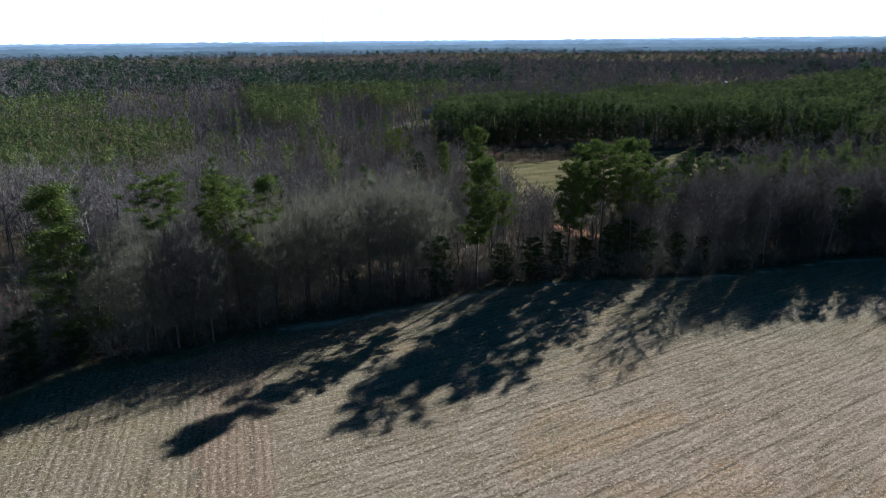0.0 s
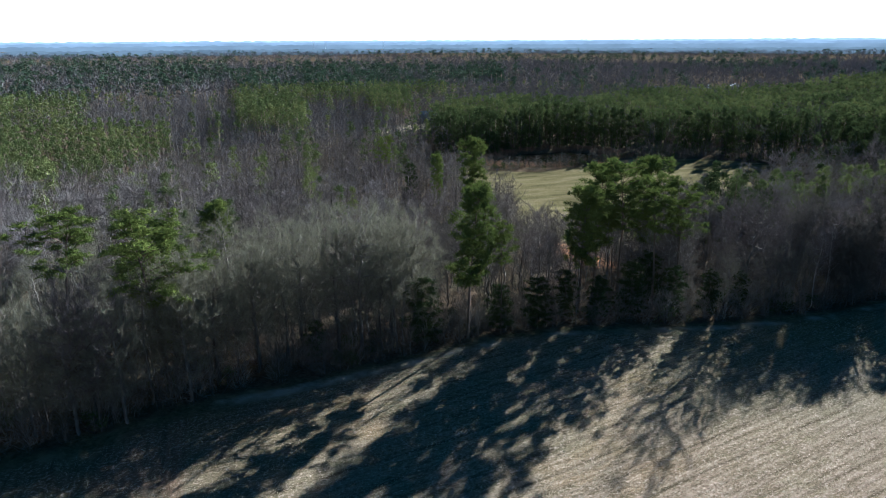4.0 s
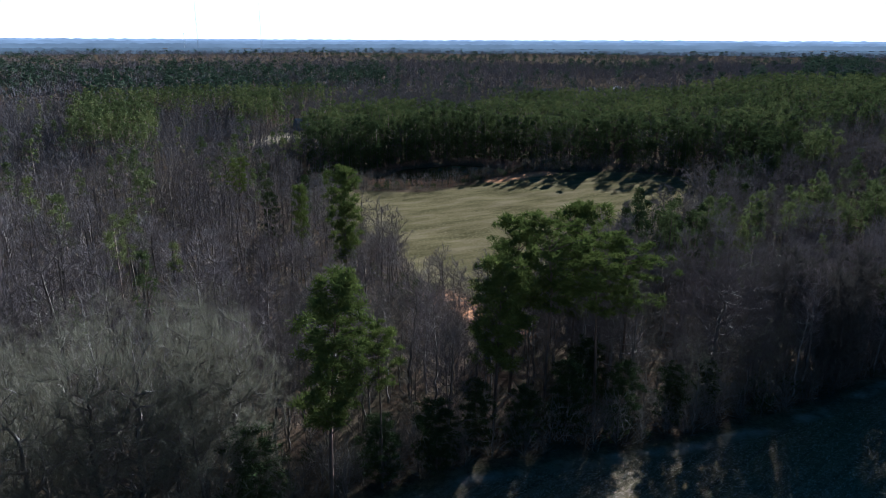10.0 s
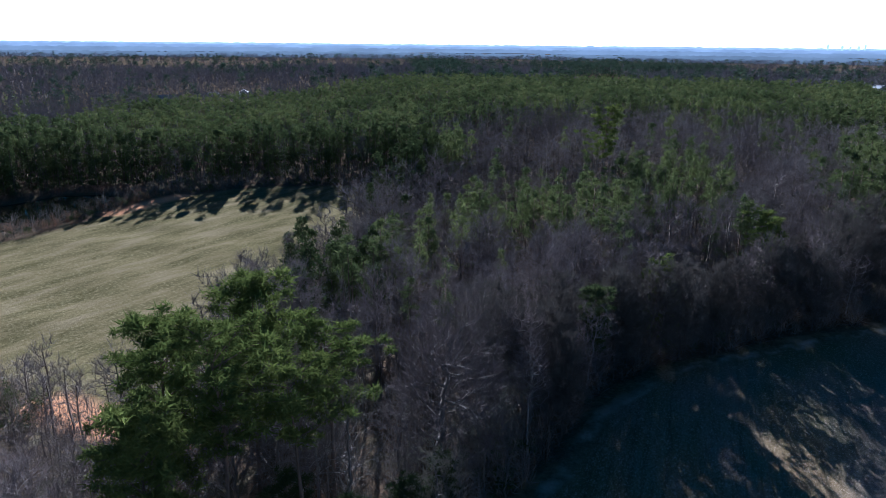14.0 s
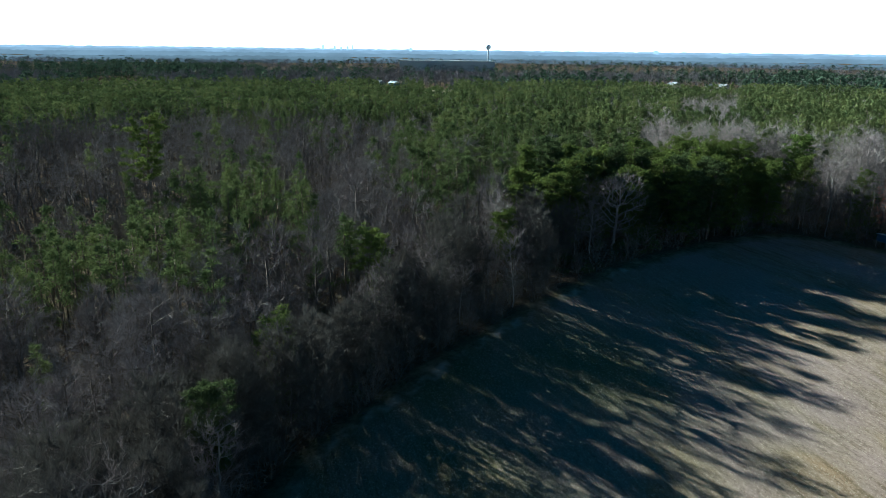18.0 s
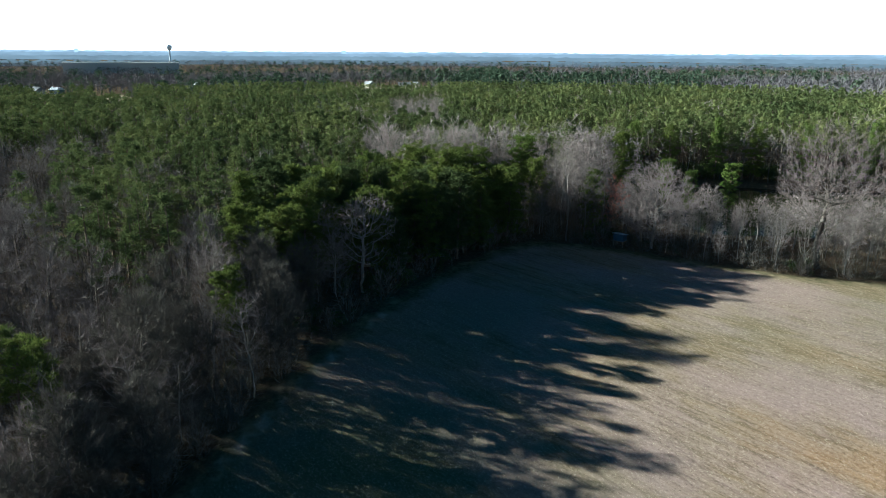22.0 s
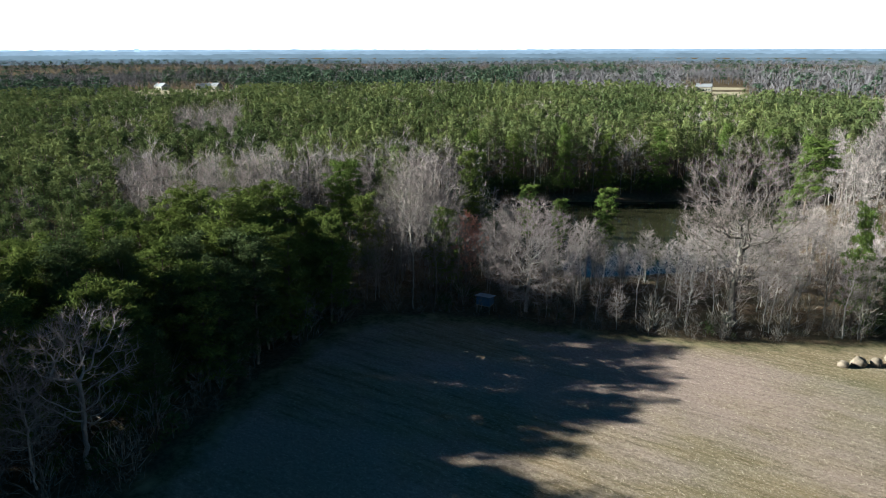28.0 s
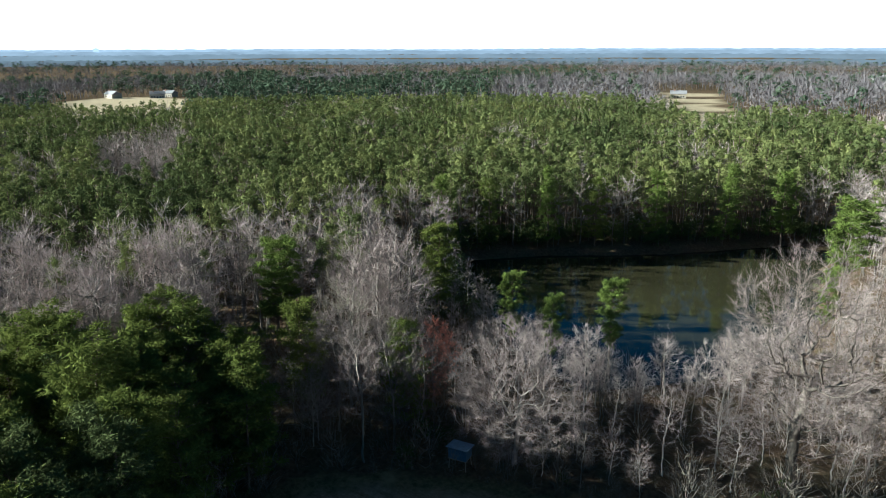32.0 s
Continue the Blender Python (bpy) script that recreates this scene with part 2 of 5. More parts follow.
def ground_material():
    m, nd, lk, b = material("ground_cover", 1.0)
    b.inputs["Specular IOR Level"].default_value = 0.0
    co = nd.new("ShaderNodeTexCoord").outputs["Object"]
    fine, coarse, broad = n_noise(nd, lk, co, 1.6, 6, 0.7), n_noise(nd, lk, co, 0.22, 5), n_noise(nd, lk, co, 0.03, 4)
    grit = n_noise(nd, lk, n_map(nd, lk, co, -31, (0.6, 1, 1)), 6.0, 4, 0.75)
    # leaf litter under the trees
    litter = n_mix(nd, lk, n_range(nd, lk, fine, 0.35, 0.7), (0.05, 0.034, 0.022), (0.135, 0.09, 0.055))
    litter = n_mix(nd, lk, n_range(nd, lk, coarse, 0.45, 0.7), litter, (0.07, 0.06, 0.034))
    # stubble rows of the field, in two directions
    mottle = n_noise(nd, lk, co, 0.11, 6, 0.7)
    sep = nd.new("ShaderNodeSeparateXYZ")
    lk.new(co, sep.inputs[0])

    def across(turn):
        k = nd.new("ShaderNodeSeparateXYZ")
        lk.new(n_map(nd, lk, co, turn), k.inputs[0])
        return n_math(nd, lk, "ADD", k.outputs[1], n_math(nd, lk, "MULTIPLY", n_noise(nd, lk, co, 0.05, 2), 1.6))

    def furrows(v, period, width):
        """1 in narrow lines set one period apart, 0 between them."""
        f_ = n_math(nd, lk, "FRACT", n_math(nd, lk, "DIVIDE", v, period))
        return n_range(nd, lk, n_math(nd, lk, "ABSOLUTE", n_math(nd, lk, "SUBTRACT", f_, 0.5)), width, 0.0)

    def pick(fac, a, b_2):
        m_ = nd.new("ShaderNodeMix")
        lk.new(fac, m_.inputs[0]), lk.new(a, m_.inputs[2]), lk.new(b_2, m_.inputs[3])
        return m_.outputs[0]

    west = n_math(nd, lk, "ADD", sep.outputs[0], n_math(nd, lk, "MULTIPLY", sep.outputs[1], 0.30))
    strip = n_range(nd, lk, n_math(nd, lk, "ABSOLUTE", n_math(nd, lk, "ADD", west, 3.6)), 4.9, 3.9)
    west = n_range(nd, lk, west, 0.6, 1.6, 1.0, 0.0)
    east = n_range(nd, lk, sep.outputs[0], 40, 110)
    va, vb = across(-31), across(-106.5)
    rows = pick(west, furrows(va, 1.15, 0.32), furrows(vb, 0.95, 0.36))
    lines = pick(west, furrows(va, 3.9, 0.085), furrows(vb, 5.2, 0.08))
    streak = pick(west, n_noise(nd, lk, n_map(nd, lk, co, -31, (0.12, 1, 1)), 1.3, 5, 0.7), n_noise(nd, lk, n_map(nd, lk, co, -106.5, (0.12, 1, 1)), 1.3, 5, 0.7))
    fleck = n_noise(nd, lk, n_map(nd, lk, co, -31, (0.7, 1, 1)), 3.6, 5, 0.85)
    edge_near = n_range(nd, lk, attr(nd, "field"), 58, 12)
    stub = n_mix(nd, lk, n_range(nd, lk, mottle, 0.32, 0.68), (0.185, 0.128, 0.07), (0.285, 0.205, 0.13))
    stub = n_mix(nd, lk, n_range(nd, lk, streak, 0.40, 0.62, 0.0, 0.65), stub, (0.38, 0.28, 0.19))
    stub = n_mix(nd, lk, n_range(nd, lk, streak, 0.47, 0.36, 0.0, 0.6), stub, (0.125, 0.095, 0.05))
    stub = n_mix(nd, lk, n_math(nd, lk, "MULTIPLY", n_range(nd, lk, coarse, 0.5, 0.68), n_range(nd, lk, east, 0, 1, 0.4, 0.12)), stub, (0.175, 0.15, 0.06))
    drift = n_noise(nd, lk, n_map(nd, lk, co, -31, (0.45, 1, 1)), 0.06, 5, 0.65)
    stub = n_mix(nd, lk, n_math(nd, lk, "MULTIPLY", n_range(nd, lk, drift, 0.52, 0.64, 0.0, 0.6), n_range(nd, lk, sep.outputs[0], 110, 150, 1.0, 0.45)), stub, (0.315, 0.19, 0.08))
    stub = n_mix(nd, lk, n_math(nd, lk, "MULTIPLY", east, n_range(nd, lk, drift, 0.54, 0.42, 0.0, 0.85)), stub, (0.35, 0.248, 0.205))
    # grass near the wood, its green also darkened to tint the shade there
    grassy = n_math(nd, lk, "MULTIPLY", n_range(nd, lk, sep.outputs[0], 45, 85, 0.55, 1.0), n_range(nd, lk, sep.outputs[0], 130, 172, 1.0, 0.15))
    green = n_math(nd, lk, "MULTIPLY", n_math(nd, lk, "MULTIPLY", edge_near, grassy), n_range(nd, lk, broad, 0.34, 0.60, 0.4, 0.85))
    stub = n_mix(nd, lk, green, stub, (0.10, 0.122, 0.048))
    stub = n_mix(nd, lk, n_math(nd, lk, "MULTIPLY", strip, n_range(nd, lk, mottle, 0.3, 0.6, 0.35, 0.8)), stub, (0.27, 0.165, 0.105))
    # browner west end, its darkening partly painted tree shade
    stub = n_mix(nd, lk, n_range(nd, lk, sep.outputs[0], -4, -22, 0.0, 0.45), stub, (0.135, 0.098, 0.052))
    worn = n_range(nd, lk, mottle, 0.35, 0.6, 0.35, 0.95)
    stub = n_mix(nd, lk, n_math(nd, lk, "MULTIPLY", rows, n_math(nd, lk, "MULTIPLY", worn, n_range(nd, lk, east, 0, 1, 0.5, 0.09))), stub, (0.10, 0.076, 0.04))
    stub = n_mix(nd, lk, n_math(nd, lk, "MULTIPLY", lines, n_math(nd, lk, "MULTIPLY", n_range(nd, lk, streak, 0.4, 0.6, 0.9, 0.3), n_range(nd, lk, east, 0, 1, 1.0, 0.12))), stub, (0.085, 0.065, 0.035))
    flecks = n_range(nd, lk, east, 0, 1, 1.0, 0.6)
    stub = n_mix(nd, lk, n_math(nd, lk, "MULTIPLY", n_range(nd, lk, fleck, 0.54, 0.66, 0.0, 0.95), flecks), stub, (0.56, 0.44, 0.32))
    stub = n_mix(nd, lk, n_math(nd, lk, "MULTIPLY", n_range(nd, lk, fleck, 0.47, 0.36, 0.0, 0.85), flecks), stub, (0.07, 0.055, 0.03))
    stub = n_mix(nd, lk, 1.0, stub, (0.81, 0.77, 0.82), "MULTIPLY")
    row = n_math(nd, lk, "SUBTRACT", fleck, n_math(nd, lk, "MULTIPLY", rows, 0.25))
    # grassy margin and meadow
    grass = n_mix(nd, lk, n_range(nd, lk, fine, 0.35, 0.68), (0.06, 0.055, 0.026), (0.155, 0.122, 0.066))
    grass = n_mix(nd, lk, n_range(nd, lk, coarse, 0.5, 0.68), grass, (0.22, 0.165, 0.095))
    mead = n_ramp(nd, lk, n_noise(nd, lk, n_map(nd, lk, co, -20, (0.25, 1, 1)), 0.25, 5, 0.6), [(0.35, (0.064, 0.053, 0.021)), (0.52, (0.106, 0.083, 0.037)), (0.68, (0.15, 0.115, 0.062))])
    mead = n_mix(nd, lk, n_range(nd, lk, fine, 0.5, 0.75), mead, (0.20, 0.16, 0.085))
    sand = n_mix(nd, lk, fine, (0.22, 0.18, 0.13), (0.40, 0.34, 0.265))
    clay = n_mix(nd, lk, fine, (0.36, 0.16, 0.07), (0.50, 0.27, 0.14))
    straw = n_mix(nd, lk, coarse, (0.25, 0.20, 0.125), (0.37, 0.30, 0.20))
    wob = n_math(nd, lk, "MULTIPLY", n_math(nd, lk, "SUBTRACT", n_noise(nd, lk, co, 0.35, 4), 0.5), 6.0)

    def mask(name, a, z, amount=1.0):
        v = n_math(nd, lk, "ADD", attr(nd, name), n_math(nd, lk, "MULTIPLY", wob, amount))
        return n_range(nd, lk, v, a, z)

    col = n_mix(nd, lk, mask("field", -1.5, 0.5), litter, grass)
    col = n_mix(nd, lk, mask("field", 1.2, 3.4), col, stub)
    col = n_mix(nd, lk, mask("meadow", -1, 1), col, mead)
    col = n_mix(nd, lk, mask("far_field", -6, 6), col, straw)
    col = n_mix(nd, lk, n_math(nd, lk, "MULTIPLY", mask("track", 1.25, 0.4, 0.2), n_range(nd, lk, mottle, 0.42, 0.58, 0.08, 0.9)), col, sand)
    col = n_mix(nd, lk, n_math(nd, lk, "MULTIPLY", mask("rut", 0.75, 0.2, 0.1), 0.8), col, (0.085, 0.07, 0.045))
    col = n_mix(nd, lk, mask("clay", 5.0, 1.5, 0.5), col, clay)
    lk.new(col, b.inputs["Base Color"])
    h = n_math(nd, lk, "ADD", n_math(nd, lk, "MULTIPLY", grit, 0.6), row)
    n_bump(nd, lk, b, h, 0.9, 0.14)
    return m


def bark_material(name, dark, light, scale=2.0):
    m, nd, lk, b = material(name, 0.92)
    b.inputs["Specular IOR Level"].default_value = 0.0
    co = nd.new("ShaderNodeTexCoord").outputs["Object"]
    f = n_noise(nd, lk, n_map(nd, lk, co, 0, (1, 1, 0.25)), scale, 5, 0.65)
    c = n_mix(nd, lk, n_range(nd, lk, f, 0.3, 0.7), dark, light)
    r = nd.new("ShaderNodeObjectInfo").outputs["Random"]
    c = n_mix(nd, lk, n_range(nd, lk, r, 0, 1, 0.0, 0.45), c, tuple(0.6 * v for v in dark))
    lk.new(c, b.inputs["Base Color"])
    n_bump(nd, lk, b, f, 0.5, 0.05)
    return m


def twig_material(name, dark, mid, light, through_=0.08):
    """Bare twigs: tone varies from piece to piece and from stand to stand."""
    m, nd, lk, b = material(name, 0.85)
    b.inputs["Specular IOR Level"].default_value = 0.0
    geo = nd.new("ShaderNodeNewGeometry")
    co = nd.new("ShaderNodeTexCoord").outputs["Object"]
    patch = n_noise(nd, lk, co, 0.045, 3)
    c = n_ramp(nd, lk, geo.outputs["Random Per Island"], [(0.0, dark), (0.5, mid), (1.0, light)])
    c = n_mix(nd, lk, n_range(nd, lk, patch, 0.35, 0.65, 0.0, 0.6), c, mid)
    r = nd.new("ShaderNodeObjectInfo").outputs["Random"]
    c = n_mix(nd, lk, n_range(nd, lk, r, 0, 1, 0.0, 0.4), c, light)
    tone = attr(nd, "tone")
    c = n_mix(nd, lk, n_range(nd, lk, tone, 0.5, 1.0, 0.0, 0.5), c, light)
    c = n_mix(nd, lk, n_range(nd, lk, tone, 0.5, 0.0, 0.0, 0.6), c, dark)
    lk.new(c, b.inputs["Base Color"])
    tr = nd.new("ShaderNodeBsdfTranslucent")
    lk.new(c, tr.inputs["Color"])
    mix = nd.new("ShaderNodeMixShader")
    mix.inputs[0].default_value = through_
    lk.new(b.outputs[0], mix.inputs[1]), lk.new(tr.outputs[0], mix.inputs[2])
    lk.new(mix.outputs[0], nd["Material Output"].inputs["Surface"])
    return m


def needle_material(name, dark, mid, light, through_=0.2):
    m, nd, lk, b = material(name, 0.95)
    b.inputs["Specular IOR Level"].default_value = 0.0
    geo = nd.new("ShaderNodeNewGeometry")
    co = nd.new("ShaderNodeTexCoord").outputs["Object"]
    patch = n_noise(nd, lk, co, 0.06, 3)
    c = n_ramp(nd, lk, n_range(nd, lk, geo.outputs["Random Per Island"], 0, 1, 0.28, 0.78), [(0.0, dark), (0.55, mid), (1.0, light)])
    r = nd.new("ShaderNodeObjectInfo").outputs["Random"]
    c = n_mix(nd, lk, n_range(nd, lk, r, 0, 1, 0.0, 0.35), c, light)
    c = n_mix(nd, lk, n_range(nd, lk, patch, 0.4, 0.62, 0.0, 0.35), c, dark)
    tone = attr(nd, "tone")
    c = n_mix(nd, lk, n_range(nd, lk, tone, 0.5, 1.0, 0.0, 0.6), c, light)
    c = n_mix(nd, lk, n_range(nd, lk, tone, 0.5, 0.0, 0.0, 0.6), c, dark)
    lk.new(c, b.inputs["Base Color"])
    t = nd.new("ShaderNodeBsdfTranslucent")
    lk.new(c, t.inputs["Color"])
    mix = nd.new("ShaderNodeMixShader")
    mix.inputs[0].default_value = through_
    lk.new(b.outputs[0], mix.inputs[1]), lk.new(t.outputs[0], mix.inputs[2])
    lk.new(mix.outputs[0], nd["Material Output"].inputs["Surface"])
    return m


def plain(name, col, rough=0.8, var=0.12, scale=3.0, metal=0.0):
    m, nd, lk, b = material(name, rough)
    co = nd.new("ShaderNodeTexCoord").outputs["Object"]
    f = n_noise(nd, lk, co, scale, 5, 0.65)
    c = n_mix(nd, lk, n_range(nd, lk, f, 0.3, 0.7), tuple(v * (1 - var * 2) for v in col), tuple(min(1, v * (1 + var)) for v in col))
    lk.new(c, b.inputs["Base Color"])
    b.inputs["Metallic"].default_value = metal
    n_bump(nd, lk, b, f, 0.3, 0.03)
    return m


GROUND = ground_material()
BARK_GREY = bark_material("grey_bark", (0.08, 0.066, 0.055), (0.23, 0.198, 0.17))
BARK_PALE = bark_material("pale_bark", (0.15, 0.126, 0.11), (0.34, 0.295, 0.257))
BARK_DARK = bark_material("dark_bark", (0.06, 0.05, 0.042), (0.17, 0.14, 0.115))
BARK_PINE = bark_material("pine_bark", (0.075, 0.055, 0.042), (0.20, 0.145, 0.11))
TWIG = twig_material("grey_brown_twigs", (0.078, 0.063, 0.059), (0.152, 0.124, 0.116), (0.25, 0.21, 0.197), 0.03)
# darker copy of the twigs: shade under and inside the wood put into colour
TWIG_SHADED = twig_material("shaded_twigs", (0.06, 0.051, 0.042), (0.125, 0.107, 0.088), (0.21, 0.18, 0.15))
TWIG_PALE = twig_material("pale_twigs", (0.14, 0.107, 0.097), (0.26, 0.203, 0.186), (0.37, 0.303, 0.278))
TWIG_RED = twig_material("red_budding_twigs", (0.26, 0.10, 0.07), (0.44, 0.16, 0.11), (0.52, 0.24, 0.17))
TWIG_OLIVE = twig_material("olive_twigs", (0.115, 0.102, 0.068), (0.21, 0.187, 0.128), (0.31, 0.28, 0.20), 0.2)
NEEDLE = needle_material("pine_needles", (0.045, 0.06, 0.015), (0.15, 0.166, 0.036), (0.30, 0.295, 0.066))
NEEDLE_YELLOW = needle_material("yellowish_needles", (0.06, 0.085, 0.018), (0.13, 0.155, 0.035), (0.21, 0.22, 0.06))
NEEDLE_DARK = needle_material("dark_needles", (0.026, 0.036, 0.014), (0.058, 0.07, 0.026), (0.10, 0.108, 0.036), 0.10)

# far woods: low contrast and greyish tone of haze painted into the base colours
TWIG_HAZED = twig_material("hazed_far_twigs", (0.072, 0.063, 0.065), (0.098, 0.086, 0.088), (0.125, 0.11, 0.112), 0.03)
NEEDLE_HAZED = needle_material("hazed_far_needles", (0.036, 0.05, 0.032), (0.052, 0.069, 0.043), (0.075, 0.093, 0.054), 0.12)
NEEDLE_PLANTED = needle_material("planted_pine_needles", (0.034, 0.045, 0.018), (0.09, 0.103, 0.037), (0.165, 0.169, 0.057), 0.16)
m_water, nd_, lk_, b_ = material("pond_water", 0.06)
b_.inputs["Base Color"].default_value = (0.022, 0.02, 0.010, 1)
b_.inputs["Specular IOR Level"].default_value = 0.5
co_ = nd_.new("ShaderNodeTexCoord").outputs["Object"]
n_bump(nd_, lk_, b_, n_noise(nd_, lk_, co_, 1.3, 3), 0.05, 0.05)
WATER = m_water


# ---------------------------------------------------------------- meshes from arrays
def mesh_np(name, verts, tris, mats, index=None):
    me = bpy.data.meshes.new(name)
    nv, nt = len(verts), len(tris)
    me.vertices.add(nv), me.loops.add(nt * 3), me.polygons.add(nt)
    me.vertices.foreach_set("co", np.ascontiguousarray(verts, np.float32).ravel())
    me.loops.foreach_set("vertex_index", np.ascontiguousarray(tris, np.int32).ravel())
    me.polygons.foreach_set("loop_start", np.arange(0, nt * 3, 3, dtype=np.int32))
    me.polygons.foreach_set("loop_total", np.full(nt, 3, np.int32))
    for m in mats:
        me.materials.append(m)
    if index is not None:
        me.polygons.foreach_set("material_index", np.ascontiguousarray(index, np.int32))
    me.update(calc_edges=True)
    return me


def join(parts):
    vs, ts, off = [], [], 0
    for v, t in parts:
        vs.append(v), ts.append(t + off)
        off += len(v)
    return (np.concatenate(vs), np.concatenate(ts)) if vs else (np.zeros((0, 3)), np.zeros((0, 3), int))


def frames_of(d):
    d = d / np.maximum(np.linalg.norm(d, axis=1, keepdims=True), 1e-9)
    ref = np.where(np.abs(d[:, 2:3]) > 0.9, [[1.0, 0, 0]], [[0, 0, 1.0]])
    a = np.cross(d, ref)
    a /= np.maximum(np.linalg.norm(a, axis=1, keepdims=True), 1e-9)
    return a, np.cross(d, a)


def tubes(segs, sides=4):
    """segs: rows of x0 y0 z0 x1 y1 z1 r0 r1."""
    s = np.asarray(segs, float).reshape(-1, 8)
    a, b = frames_of(s[:, 3:6] - s[:, :3])
    ang = np.arange(sides) * 2 * np.pi / sides
    ring = a[:, None] * np.cos(ang)[None, :, None] + b[:, None] * np.sin(ang)[None, :, None]
    v = np.concatenate([s[:, None, :3] + ring * s[:, None, 6:7], s[:, None, 3:6] + ring * s[:, None, 7:8]], 1)
    i = np.arange(sides)
    j = (i + 1) % sides
    t = np.concatenate([np.stack([i, j, j + sides], 1), np.stack([i, j + sides, i + sides], 1)])
    return v.reshape(-1, 3), (np.arange(len(s))[:, None, None] * 2 * sides + t).reshape(-1, 3)


def slivers(p0, p1, w, r):
    """Thin pointed blades from p0 to p1."""
    p0, p1 = np.asarray(p0, float), np.asarray(p1, float)
    a, b = frames_of(p1 - p0)
    ang = r.uniform(0, np.pi, len(p0))[:, None]
    side = (a * np.cos(ang) + b * np.sin(ang)) * (np.broadcast_to(w, (len(p0),))[:, None] / 2)
    v = np.stack([p0 - side, p0 + side, p1], 1).reshape(-1, 3)
    return v, np.arange(len(v)).reshape(-1, 3)


def unit(v):
    return v / max(np.linalg.norm(v), 1e-9)


def bare_tree(seed, H=17.0, R=3.4, base=0.3, n=240, twigs=8, tw=0.02, stem=0.8, rough=0.3, droop=0.6, stout=1.0, long=0.075, sides=3, bows=True, taper=0.46):
    """A leafless tree: branches grow to points spread through an oval crown and thicken towards the foot. (trunk and limbs), (twigs)."""
    r = np.random.default_rng(seed)
    lean, k = r.normal(0, 0.03 * H, 2), 9
    f = stem * np.arange(k + 1) / k
    trunk = np.stack([lean[0] * f * f + 0.014 * H * np.sin(6 * f + seed), lean[1] * f * f + 0.014 * H * np.cos(5 * f + seed), f * H], 1)
    trunk[0] = 0
    d = r.normal(0, 1, (n, 3))
    d /= np.linalg.norm(d, axis=1, keepdims=True)
    lobes = r.normal(0, 1, (5, 3))
    lobes /= np.linalg.norm(lobes, axis=1, keepdims=True)
    swell = 1 + rough * ((d @ lobes.T).max(1) - 0.65)
    half = (1 - base) * H / 2
    goal = d * [R, R, half] * (swell * r.uniform(0.05, 1.0, n) ** 0.42)[:, None] + [lean[0] * 0.5, lean[1] * 0.5, base * H + half]
    goal[:, 2] = np.maximum(goal[:, 2], 0.06 * H)
    goal = goal[np.argsort(np.linalg.norm((goal - trunk[k // 2]) * [1, 1, 0.6], axis=1))]
    P = np.zeros((k + 1 + n, 3))
    P[:k + 1], up_to = trunk, np.zeros(k + 1 + n)
    up_to[:k + 1] = trunk[:, 2] * 0.5
    parent = np.arange(-1, k + n)
    low = max(1, int(0.8 * base / stem * k))
    for i in range(k + 1, k + 1 + n):
        g = goal[i - k - 1]
        q = P[low:i]
        dist = np.linalg.norm(q - g, axis=1)
        j = low + int(np.argmin(dist + 0.32 * up_to[low:i] + droop * np.maximum(0, q[:, 2] - g[2] + 0.3 * dist)))
        P[i], parent[i], up_to[i] = g, j, up_to[j] + np.linalg.norm(P[j] - g)
    load = np.ones(k + 1 + n)
    for i in range(k + n, 0, -1):
        load[parent[i]] += load[i]
    rad = stout * (0.0085 * H + 0.03) * (load / load[0]) ** taper
    a, b = parent[1:], np.arange(1, k + 1 + n)
    bow = (P[a] + P[b]) / 2 + np.linalg.norm(P[b] - P[a], axis=1)[:, None] * (r.normal(0, 0.07, (len(b), 3)) + [0, 0, -0.05])
    if not bows:
        bow = P[b]
    segs = np.concatenate([np.concatenate([P[a], bow, np.minimum(rad[a], rad[b] * 1.6)[:, None], rad[b][:, None] * 1.1], 1), np.concatenate([bow, P[b], rad[b][:, None] * 1.1, rad[b][:, None]], 1)])[:len(b) * (2 if bows else 1)]
    m = np.repeat(np.arange(k, k + 1 + n), twigs)
    way = P[m] - P[parent[m]]
    way /= np.maximum(np.linalg.norm(way, axis=1, keepdims=True), 1e-6)
    at = P[m] - (P[m] - P[parent[m]]) * r.uniform(0, 0.7, (len(m), 1))
    out = at - [0, 0, (base + 0.35 * (1 - base)) * H]
    out /= np.maximum(np.linalg.norm(out, axis=1, keepdims=True), 1e-6)
    rnd = r.normal(0, 1, at.shape)
    go = way * 0.6 + rnd / np.linalg.norm(rnd, axis=1, keepdims=True) * 0.85 + out * 0.5 + [0, 0, 0.22]
    go /= np.linalg.norm(go, axis=1, keepdims=True)
    return tubes(segs, sides), slivers(at, at + go * (long * H * r.uniform(0.45, 1.2, (len(m), 1))), tw * r.uniform(0.7, 1.4, len(m)), r)


